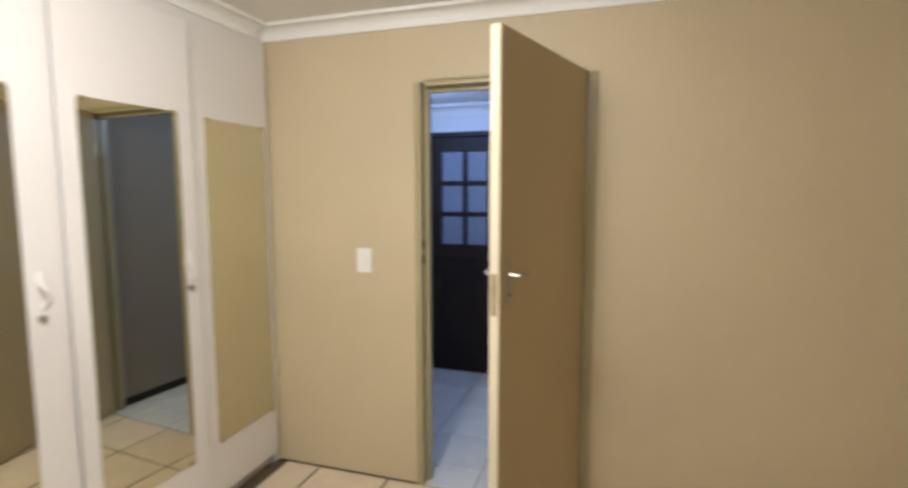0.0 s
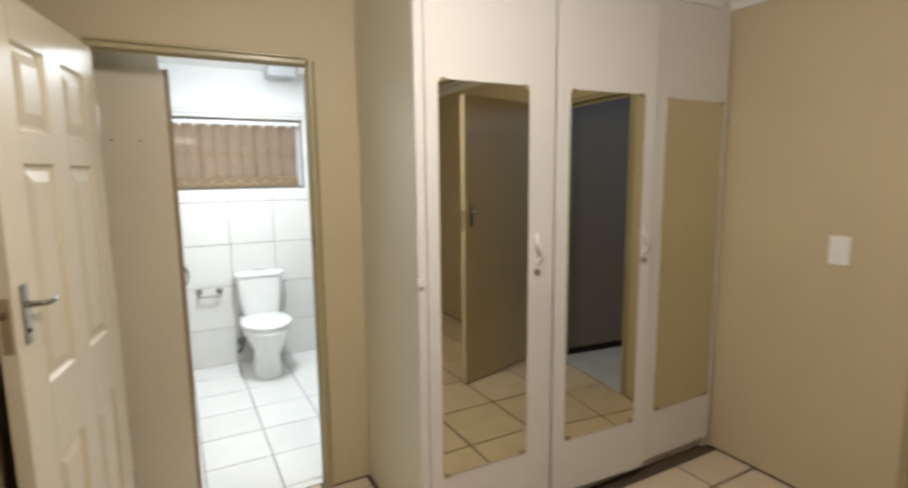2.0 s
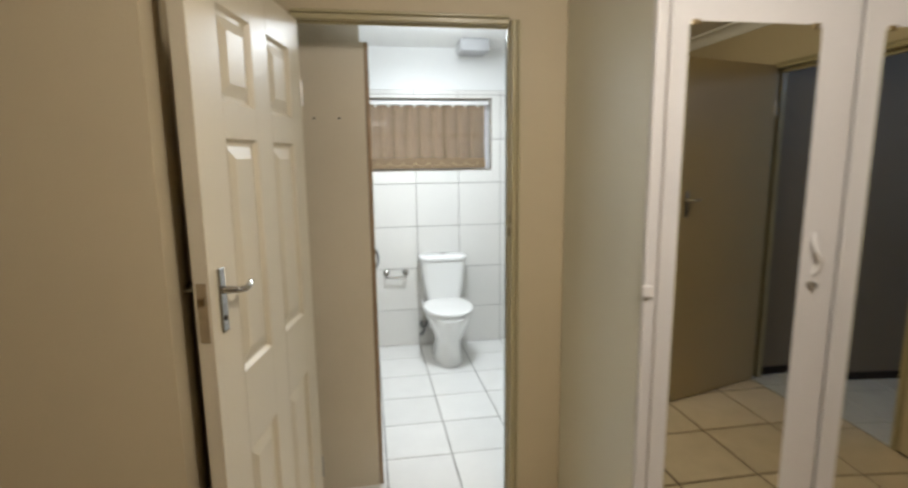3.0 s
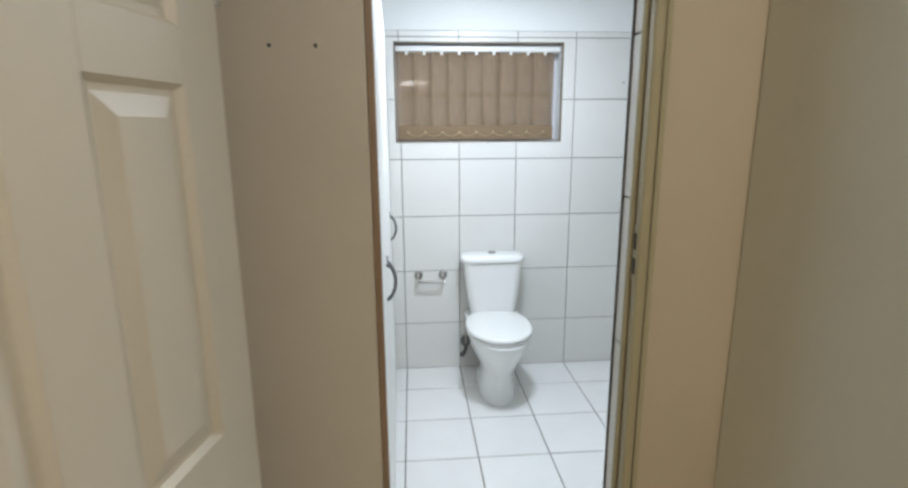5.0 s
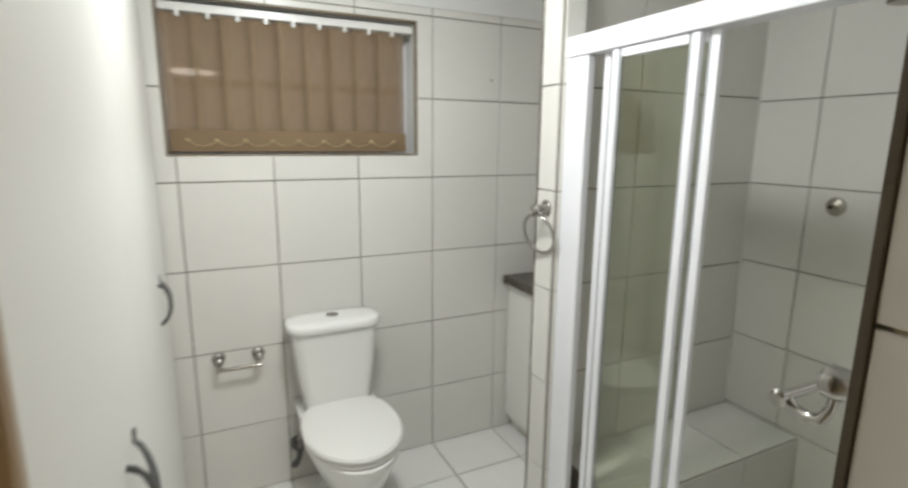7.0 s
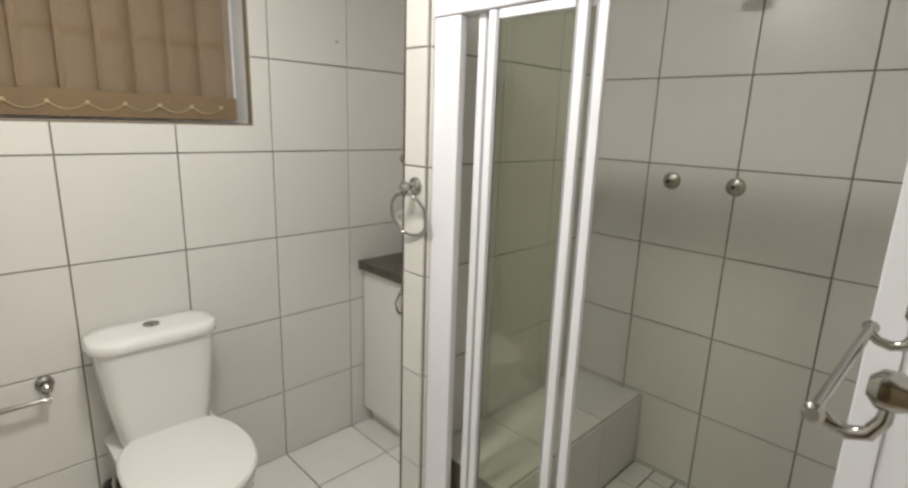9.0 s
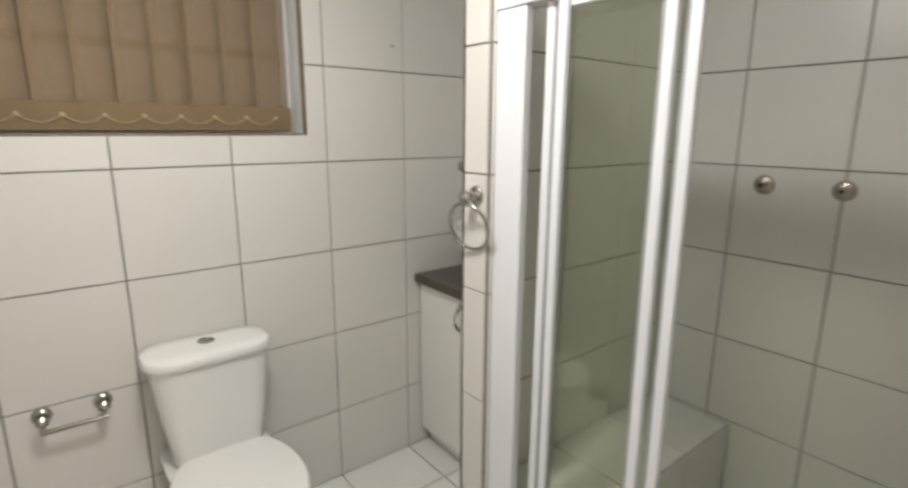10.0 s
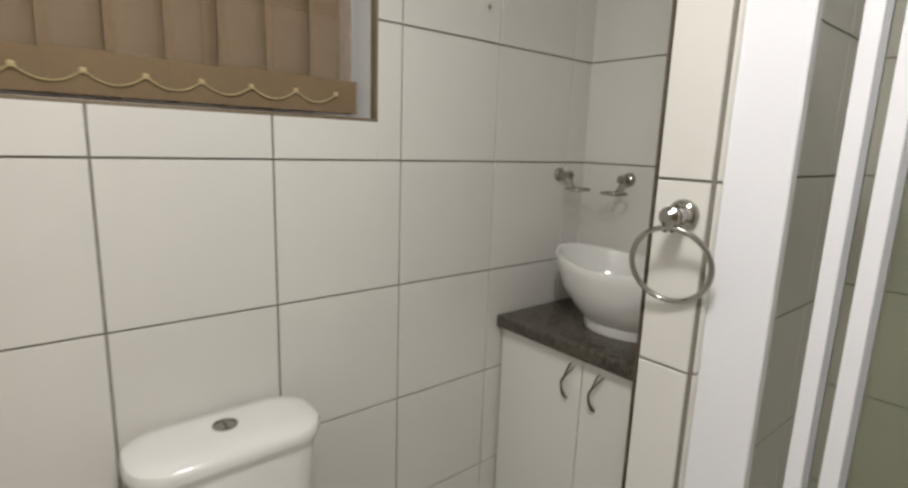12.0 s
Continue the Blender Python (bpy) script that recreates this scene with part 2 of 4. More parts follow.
def wall(name, lo, hi, material, openings=(), axis="x"):
    """A wall along axis with openings (from, to, bottom, top)."""
    bm = bmesh.new()
    i = 0 if axis == "x" else 1
    cuts = sorted(openings)
    at = lo[i]

    def piece(a, b, z0, z1):
        if b - a > 1e-4 and z1 - z0 > 1e-4:
            l, h = list(lo), list(hi)
            l[i], h[i], l[2], h[2] = a, b, z0, z1
            box(l, h, bm=bm)
    for a, b, z0, z1 in cuts:
        piece(at, a, lo[2], hi[2])
        piece(a, b, lo[2], z0)
        piece(a, b, z1, hi[2])
        at = b
    piece(at, hi[i], lo[2], hi[2])
    return tagged(mesh_object(name, bm, material), kind="structure")


# ---- the large structure ----
BED_C, BATH_C = 2.47, 2.42
YD, YB = 0.845, 0.955          # bedroom and bathroom face of the wall between them
XE = 2.23                      # wall with the light switch
XS = 1.87                      # shower's tap wall
XV = 1.51                      # vanity's side wall
YT = 3.0                       # tiled window wall

floor_bed = tagged(mesh_object("floor_bedroom", box((-3.1, -4.1, -0.12), (XE, 0.90, -0.008)), BED_GROUT), "bedroom floor of cream tiles with brown joints", kind="structure")
floor_bath = tagged(mesh_object("floor_bathroom", box((-1.1, 0.90, -0.12), (2.0, 3.1, -0.006)), FLOOR_GROUT), "bathroom floor of white tiles with grey joints", kind="structure")
floor_pass = tagged(mesh_object("floor_passage", box((XE, -1.70, -0.12), (4.2, 0.04, -0.007)), FLOOR_GROUT), "passage floor of pale grey tiles", kind="structure")

tagged(wall("wall_switch", (XE, -4.1, 0), (2.35, YD, BED_C), TAN, [(-1.585, -0.72, 0, 2.125)], "y"), "smooth tan painted bedroom wall with a doorway")
tagged(wall("wall_bathroom_door", (-1.2, YD, 0), (2.35, YB, BED_C), TAN, [(-0.68, 0.205, 0, 2.09)], "x"), "tan painted wall with the bathroom doorway")
tagged(wall("wall_alcove", (-1.2, 0.12, 0), (-1.08, YD, BED_C), TAN), "tan painted side wall of the door alcove")
tagged(wall("wall_bedroom_front", (-3.1, 0.0, 0), (-0.850, 0.12, BED_C), TAN), "tan painted bedroom wall beside the alcove")
tagged(wall("wall_bedroom_west", (-3.22, -4.1, 0), (-3.1, 0.12, BED_C), TAN), "tan painted bedroom wall")
tagged(wall("wall_bedroom_south", (-3.22, -4.22, 0), (2.35, -4.1, BED_C), TAN), "tan painted bedroom wall")
tagged(mesh_object("ceiling_bedroom", box((-3.22, -4.22, BED_C), (2.35, YB, BED_C + 0.1)), WHITE_PAINT), "white painted bedroom ceiling", kind="structure")


def cornice(name, a, b, out, size=1.0):
    """A coved cornice from a to b along the top of a wall; out points into the room."""
    a, b, o = Vector(a), Vector(b), Vector(out)
    prof = [(0.0, -0.076), (0.010, -0.076), (0.012, -0.066)] + [(0.012 + 0.052 * (1 - math.cos(t)), -0.066 + 0.049 * math.sin(t)) for t in [math.pi / 2 * k / 6 for k in range(1, 7)]] + [(0.080, -0.016), (0.082, 0.0), (0.0, 0.0)]
    bm = loft([[p + o * x * size + Vector((0, 0, z * size)) for x, z in prof] for p in (a, b)])
    return tagged(mesh_object(name, bm, WHITE_PAINT), "white plaster cove cornice", kind="structure")


cornice("cornice_switch", (XE, -4.1, BED_C), (XE, 0.18, BED_C), (-1, 0, 0))
cornice("cornice_wardrobe", (0.40, 0.18, BED_C), (XE - 0.08, 0.18, BED_C), (0, -1, 0))
cornice("cornice_door", (-1.08, YD, BED_C), (0.40, YD, BED_C), (0, -1, 0))
cornice("cornice_front", (-3.1, 0.0, BED_C), (-0.850, 0.0, BED_C), (0, -1, 0))

# bathroom shell
wall_win = tagged(wall("wall_window", (-1.1, YT, 0), (2.0, YT + 0.22, 2.10), WALL_GROUT, [(-0.38, 0.626, 1.463, 2.038)], "x"), "white tiled bathroom wall with a window")
wall_left = tagged(wall("wall_bathroom_left", (-1.1, YB, 0), (-1.0, YT, BATH_C), BATH_PAINT), "white bathroom wall")
wall_tap = tagged(wall("wall_shower_tap", (XS, YB, 0), (XS + 0.13, 2.31, 2.10), WALL_GROUT), "white tiled shower wall")
wall_van = tagged(wall("wall_vanity", (XV, 2.312, 0), (2.0, YT, 2.10), WALL_GROUT), "white tiled wall behind the vanity")
wall_nib = tagged(wall("wall_partition_end", (0.815, 2.20, 0), (0.90, 2.31, 2.10), WALL_GROUT), "tiled end of the shower partition")
wall_part = tagged(wall("wall_partition", (0.90, 2.245, 0), (XS, 2.31, 2.10), WALL_GROUT), "tiled partition between shower and vanity")
wall_in = tagged(wall("wall_door_inside", (0.206, YB, 0), (XS, YB + 0.012, 2.10), WALL_GROUT), "tiled inner face of the door wall")
for n, lo, hi in (("wall_window_top", (-1.1, YT - 0.003, 2.1), (2.0, YT + 0.22, BATH_C)), ("wall_tap_top", (XS - 0.003, YB, 2.1), (XS + 0.13, 2.312, BATH_C)), ("wall_vanity_top", (XV - 0.003, 2.312, 2.1), (2.0, YT - 0.003, BATH_C)),
                  ("wall_partition_top", (0.90, 2.242, 2.1), (XS - 0.003, 2.312, BATH_C)), ("wall_partition_end_top", (0.812, 2.197, 2.1), (0.90, 2.312, BATH_C)), ("wall_door_top", (-1.0, YB, 2.1), (XS - 0.003, YB + 0.015, BATH_C))):
    tagged(mesh_object(n, box(lo, hi), BATH_PAINT), "white painted wall above the tiles", kind="structure")
tagged(mesh_object("ceiling_bathroom", box((-1.1, YB, BATH_C), (2.0, YT + 0.22, BATH_C + 0.1)), BATH_PAINT), "white painted bathroom ceiling", kind="structure")

# passage shell
tagged(wall("wall_passage_end", (4.0, -1.70, 0), (4.12, 0.04, 2.55), PASSAGE_PAINT, [(-1.02, -0.07, 0, 2.08)], "y"), "pale passage wall with a dark door")
tagged(wall("wall_passage_side", (2.35, -0.06, 0), (4.0, 0.04, 2.55), PASSAGE_PAINT), "pale passage wall")
# Dim side of the passage, darkened by colour instead of by less light.
tagged(wall("wall_passage_far", (2.35, -1.70, 0), (4.0, -1.585, 2.55), PASSAGE_DIM), "brown-grey passage wall, its colour darkened to look dim")
tagged(mesh_object("ceiling_passage", box((XE + 0.12, -1.585, 2.30), (4.0, -0.06, 2.40)), WHITE_PAINT), "white passage ceiling", kind="structure")
cornice("cornice_passage", (4.0, -1.585, 2.30), (4.0, -0.062, 2.30), (-1, 0, 0), 1.25)
cornice("cornice_passage", (2.352, -0.06, 2.30), (3.90, -0.06, 2.30), (0, -1, 0), 1.25)

tagged(mesh_object("baseboard_passage", box((2.352, -1.5849, 0.0), (3.998, -1.573, 0.055), 0.002), DARK_WOOD), "dark baseboard along the passage wall", kind="structure")

# dirty joint between wall and floor
for n, lo, hi in (("trim_switch", (XE - 0.004, -0.72, 0.0), (XE, 0.16, 0.007)), ("trim_switch", (XE - 0.004, -4.1, 0.0), (XE, -1.60, 0.007)), ("trim_front", (-3.1, -0.004, 0.0), (-0.850, 0.0, 0.007)), ("trim_door", (0.205, YD - 0.004, 0.0), (0.415, YD, 0.007))):
    tagged(mesh_object(n, box(lo, hi), BED_GROUT), "dark dirty joint along the floor", kind="structure")

# ---- door frames and doors ----
def door_frame(name, axis, a, b, face, depth, top, label):
    """A pressed metal frame in a doorway: two jambs and a head, each with a rebate."""
    f = tagged(new(name), label, "door frame", kind="structure")
    lip, w = 0.022, min(0.042, 0.024 + depth * 0.2)

    def bar(lo, hi, i, s):
        """Front lip and stop; i: the axis across the bar, s: the side that faces the opening."""
        bm = bmesh.new()
        for w0, w1, d0, d1, bevel in ((-0.016, -0.003, -0.010, -0.001, 0.004), (0.0, lip, -0.014, 0.50 * depth, 0.005), (0.002, w, 0.58 * depth, depth, 0.004)):
            l2, h2 = list(lo), list(hi)
            l2[1], h2[1] = face + d0, face + d1
            if s > 0:
                l2[i], h2[i] = lo[i] + w0, lo[i] + w1
            else:
                l2[i], h2[i] = hi[i] - w1, hi[i] - w0
            box(l2, h2, bevel, bm)
        return bm

    def place(bm):
        if axis == "y":
            bmesh.ops.transform(bm, matrix=Matrix(((0, 1, 0, 0), (1, 0, 0, 0), (0, 0, 1, 0), (0, 0, 0, 1))), verts=bm.verts)
            bmesh.ops.recalc_face_normals(bm, faces=bm.faces)
        return bm
    part("jamb", place(bar((a, 0, 0), (b, 0, top), 0, 1)), FRAME_PAINT, f)
    part("jamb", place(bar((a, 0, 0), (b, 0, top), 0, -1)), FRAME_PAINT, f)
    part("head", place(bar((a + w, 0, 0), (b - w, 0, top), 2, -1)), FRAME_PAINT, f)
    return f


def lever_handle(parent, x, y, z, side, towards, metal):
    """A lever on a long back plate; side: +1 or -1 in y, towards: +1 or -1 in x."""
    bm = box((x - 0.016, min(y, y + side * 0.007), z - 0.105), (x + 0.016, max(y, y + side * 0.007), z + 0.055), 0.003)
    plate_ob = part("handle_plate", bm, metal, parent, "long metal handle plate")
    bm = tube([(x, y + side * 0.006, z), (x, y + side * 0.045, z), (x + towards * 0.012, y + side * 0.054, z), (x + towards * 0.038, y + side * 0.055, z + 0.002), (x + towards * 0.060, y + side * 0.05, z + 0.008)], [0.010, 0.008, 0.008, 0.0075, 0.006])
    part("lever", bm, metal, parent, smooth=True)
    bm = lathe([(0.006, 0), (0.006, 0.003)], (x, y + side * 0.007 if side > 0 else y - 0.010, z - 0.07), "y", sides=10)
    part("keyhole", bm, DARK, parent)
    return plate_ob


WORN = surface("worn_brown_lock_plate", (0.30, 0.225, 0.13), 0.5, spread=0.25, scale=40, grain=160)


def lock_plate(parent, x, y0, y1, z, metal):
    part("lock_plate", box((x, y0, z - 0.10), (x + 0.0015, y1, z + 0.045), 0.0006), WORN, parent, "worn brown lock plate")
    part("latch", box((x + 0.002, y0 + 0.006, z - 0.008), (x + 0.005, y1 - 0.006, z + 0.010), 0.001), metal, parent)


# bathroom door: hinge at the left jamb, swung into the alcove
door_frame("door_frame_bathroom", "x", -0.68, 0.205, YD, 0.032, 2.09, "beige painted metal door frame")


def six_panel_door():
    d = thing("panel_door", (-0.663, 0.822, 0.008), "cream six-panel door standing open into the alcove", "door", turn=-100.4)
    W, H, T = 0.80, 2.05, 0.040
    bm = bmesh.new()
    xs = (0.0, 0.115, 0.32, 0.445, 0.65, W)
    zs = (0.0, 0.20, 0.765, 0.988, 1.608, 1.695, 1.930, H)
    for i in (0, 2, 4):
        box((xs[i], 0, 0), (xs[i + 1], T, H), 0.002, bm)
    for k in (0, 2, 4, 6):
        for i in (1, 3):
            box((xs[i], 0, zs[k]), (xs[i + 1], T, zs[k + 1]), 0, bm)
    part("stiles_and_rails", bm, CREAM, d)
    for k in (1, 3, 5):
        for i in (1, 3):
            bm = bmesh.new()
            x0, x1, z0, z1 = xs[i], xs[i + 1], zs[k], zs[k + 1]

            def ring(e, y):
                return [(x0 + e, y, z0 + e), (x1 - e, y, z0 + e), (x1 - e, y, z1 - e), (x0 + e, y, z1 - e)]
            for s in (0, 1):
                f = (lambda v: v) if s == 0 else (lambda v: T - v)
                loft([ring(0.0, f(0.0)), ring(0.010, f(0.013)), ring(0.020, f(0.013)), ring(0.052, f(0.002))], bm, False)
                bm.faces.new(bm.verts[:][-4:])
            part("panel", bm, CREAM, d)
    lever_handle(d, W - 0.055, 0.0 + T, 1.241, 1, -1, CHROME)
    lever_handle(d, W - 0.055, 0.0, 1.241, -1, -1, CHROME)
    lock_plate(d, W, 0.008, T - 0.008, 1.225, BRASS)
    for z in (0.25, 1.75):
        part("hinge", tube([(-0.006, T, z), (-0.006, T, z + 0.09)], 0.006, sides=8), STEEL, d)
    return d


six_panel_door()

# passage door
door_frame("door_frame_passage", "y", -1.585, -0.72, XE, 0.09, 2.125, "beige painted metal door frame").matrix_world = Matrix.Identity(4)


def flush_door():
    d = thing("flush_door", (XE - 0.016, -1.556, 0.01), "plain tan flush door standing open into the bedroom", "door", turn=164.0)
    W, H, T = 0.818, 2.112, 0.040
    part("leaf", box((0, -T, 0), (W, 0, H), 0.003), TAN_DOOR, d)
    part("edge_strip", box((W, -T + 0.002, 0.002), (W + 0.004, -0.002, H - 0.002), 0.001), CREAM, d, "pale painted edge strip")
    lever_handle(d, W - 0.06, 0.0, 1.285, 1, -1, STEEL)
    lever_handle(d, W - 0.06, -T, 1.285, -1, -1, STEEL)
    lock_plate(d, W + 0.004, -T + 0.008, -0.008, 1.25, BRASS)
    for z in (0.25, 1.8):
        part("hinge", tube([(-0.006, -T, z), (-0.006, -T, z + 0.09)], 0.006, sides=8), STEEL, d)
    return d


TAN_DOOR = surface("tan_door_paint", (0.475, 0.375, 0.21), 0.42, spread=0.07, scale=2, grain=110, bump=0.06)
flush_door()


def glazed_door():
    d = thing("glazed_door", (4.03, -0.545, 0.0), "dark-stained wooden door with small glass panes", "door")
    W, H, T = 0.86, 2.04, 0.04
    y0 = -W / 2
    part("left_stile", box((0, y0, 0), (T, y0 + 0.11, H), 0.003), DARK_WOOD, d)
    part("right_stile", box((0, -y0 - 0.11, 0), (T, -y0, H), 0.003), DARK_WOOD, d)
    for z0, z1, n in ((0, 0.24, "bottom_rail"), (0.99, 1.12, "middle_rail"), (H - 0.125, H, "top_rail")):
        part(n, box((0, y0 + 0.11, z0), (T, -y0 - 0.11, z1), 0.003), DARK_WOOD, d)
    part("lower_panel", box((0.012, y0 + 0.11, 0.24), (T - 0.012, -y0 - 0.11, 0.99), 0.004), DARK_WOOD, d)
    step = (W - 0.22) / 3
    for k in (1, 2):
        part("glazing_bar", box((0.004, y0 + 0.11 + k * step - 0.022, 1.12), (T - 0.004, y0 + 0.11 + k * step + 0.022, H - 0.125), 0.003), DARK_WOOD, d)
    hz = (H - 0.125 - 1.12) / 3
    for k in (1, 2):
        part("cross_bar", box((0.006, y0 + 0.11, 1.12 + k * hz - 0.02), (T - 0.006, -y0 - 0.11, 1.12 + k * hz + 0.02), 0.003), DARK_WOOD, d)
    for a in range(3):
        for c in range(3):
            part("pane", box((0.016, y0 + 0.115 + a * step, 1.125 + c * hz), (0.022, y0 + 0.105 + (a + 1) * step, 1.115 + (c + 1) * hz)), FROST, d)
    fr = tagged(new("door_frame_dark"), "dark wooden door frame", "door frame", kind="structure")
    for a, b in ((-1.02, -0.98), (-0.11, -0.07)):
        part("jamb", box((3.985, a, 0), (4.1, b, 2.08), 0.003), DARK_WOOD, fr)
    part("head", box((3.985, -0.98, 2.045), (4.1, -0.11, 2.08), 0.003), DARK_WOOD, fr)
    return d


glazed_door()
tagged(mesh_object("wall_beyond_door", box((4.8, -1.70, 0), (4.9, 1.4, 2.55)), PASSAGE_PAINT), "pale wall beyond the glazed door", kind="structure")

# ---- bedroom: wardrobe ----
def wardrobe():
    w = thing("built_in_wardrobe", (0.415, 0.18, 0.0), "white built-in wardrobe with three mirrored doors", "wardrobe")
    L, D = XE - 0.415 - 0.003, YD - 0.18 - 0.003
    H = 2.465
    part("side_panel", box((0.0, 0.022, 0), (0.022, D, H), 0.002), SIDE, w, "cream painted side panel")
    part("back_board", box((0.022, D - 0.012, 0.06), (L, D, H)), WARD, w)
    part("face_post", box((0.0, 0.001, 0.0), (0.060, 0.021, H), 0.003), WARD, w)
    part("end_post", box((L - 0.05, 0.0015, 0.0), (L, 0.020, 2.333), 0.002), WARD, w)
    part("divider", box((0.62, 0.0115, 0.06), (0.69, D - 0.013, 2.333), 0.002), WARD, w)
    part("plinth", box((0.061, 0.018, 0), (L - 0.031, 0.034, 0.06)), WARD, w)
    part("fascia", box((0.061, 0.0, 2.335), (L, 0.020, H), 0.002), WARD, w)
    doors = ((0.034, 0.640, 0.085, 0.505, 0.552), (0.657, 1.228, 0.720, 1.148, 1.172), (1.231, L - 0.020, 1.326, 1.763, None))
    for k, (x0, x1, m0, m1, lock) in enumerate(doors):
        d = part("door", box((x0, -0.018, 0.065), (x1, 0.0, 2.330), 0.003), WARD, w)
        if k == 1:
            # the middle door stands a little ajar on its hinges
            d.matrix_basis = pose(x0, -0.001, 0, 0, 0, -3.2) @ pose(-x0, 0, 0)
        z0, z1, c = 0.333, 1.927, 0.012
        bm = bmesh.new()
        ring = [(m0 + c, z0), (m1 - c, z0), (m1, z0 + c), (m1, z1 - c), (m1 - c, z1), (m0 + c, z1), (m0, z1 - c), (m0, z0 + c)]
        loft([[(x, -0.0185, z) for x, z in ring], [(x, -0.0225, z) for x, z in ring]], bm)
        part("mirror", bm, MIRROR, d, "tall frameless mirror")
        for x in (m0 + 0.02, m1 - 0.02):
            for z in (z0, z1):
                e = 1 if z == z1 else -1
                part("mirror_clip", box((x - 0.012, -0.026, min(z - e * 0.012, z + e * 0.004)), (x + 0.012, -0.0185, max(z - e * 0.012, z + e * 0.004)), 0.002), BRASS, d, "small metal mirror clip")
        if lock:
            z = 1.25
            pts = [(lock + 0.014 * math.sin(2 * math.pi * t) + 0.004, -0.018 - 0.022 * math.sin(math.pi * t), z - 0.066 + 0.132 * t) for t in [k / 14 for k in range(15)]]
            part("handle", tube(pts, [0.0105 - 0.0045 * abs(2 * k / 14 - 1) for k in range(15)], sides=10), WARD, d, "white curved pull handle", True)
            part("lock", lathe([(0.013, 0), (0.013, -0.006), (0.009, -0.012), (0.009, -0.020)], (lock, -0.018, 1.153), "y", sides=16), STEEL, d, "round steel lock", True)
    part("catch", box((-0.012, -0.016, 1.14), (0.020, 0.0, 1.175), 0.004), WARD, w, "small white catch")
    return w


SIDE = surface("cream_side_panel", (0.69, 0.66, 0.54), 0.36, spread=0.06, scale=2, grain=110, bump=0.05)
wardrobe()


def light_switch():
    s = thing("light_switch", (XE, -0.411, 1.214), "white plastic light switch on the tan wall", "switch")
    part("plate", box((-0.009, -0.043, -0.066), (0.0, 0.043, 0.066), 0.003), PLASTIC, s)
    part("rocker", box((-0.014, -0.012, -0.022), (-0.008, 0.012, 0.022), 0.002), PLASTIC, s)
    return s


light_switch()


def strike_plate(name, lo, hi, holes):
    s = thing(name, ((lo[0] + hi[0]) / 2, (lo[1] + hi[1]) / 2, (lo[2] + hi[2]) / 2), "dull metal strike plate let into the door jamb", "strike plate")
    c = Vector(s.matrix_world.translation)
    part("plate", box(Vector(lo) - c, Vector(hi) - c, 0.0005), FRAME_PAINT, s)
    for h0, h1 in holes:
        part("slot", box(Vector(h0) - c, Vector(h1) - c), DARK, s)
    return s


strike_plate("strike_plate", (0.1815, 0.837, 1.222), (0.1829, 0.860, 1.345), [((0.1808, 0.842, 1.292), (0.1814, 0.855, 1.327)), ((0.1808, 0.842, 1.238), (0.1814, 0.855, 1.273))])
strike_plate("strike_plate", (2.224, -0.7436, 1.19), (2.262, -0.7422, 1.345), [((2.231, -0.7443, 1.285), (2.254, -0.7437, 1.33)), ((2.231, -0.7443, 1.205), (2.254, -0.7437, 1.255))])

# ---- bathroom: tall cupboard ----
def bow_handle(parent, place, out, length, metal, lean=0.014, slant=0.0, spread=0.026, thick=1.0):
    """An upright forked bow: one wavy tail that splits into two prongs; out is the way it stands off."""
    p, o = Vector(place), Vector(out)
    s = o.cross(Vector((0, 0, 1)))
    bm = bmesh.new()
    for fork in (-1, 1):
        pts, rad = [], []
        for k in range(19):
            t = k / 18
            split = max(0.0, (t - 0.42) / 0.58)
            side = lean * (math.sin(2 * math.pi * t * 0.9) * 0.7) + fork * spread * split ** 0.8 + fork * 0.0012 + slant * (t - 0.5)
            rise = 0.030 * math.sin(math.pi * min(1.0, t * (1.0 if fork > 0 else 1.12))) ** 0.7
            top = length * (t - 0.5) * (1.0 if t < 0.42 or fork < 0 else 1 - 0.08 * split)
            pts.append(p + o * max(rise, 0.0) + s * side + Vector((0, 0, top)))
            rad.append(thick * (0.0036 + 0.0026 * math.sin(math.pi * t) + (0.002 if t < 0.12 or t > 0.9 else 0)))
        tube(pts, rad, bm, sides=8)
    return part("handle", bm, metal, parent, "forked steel bow handle", True)


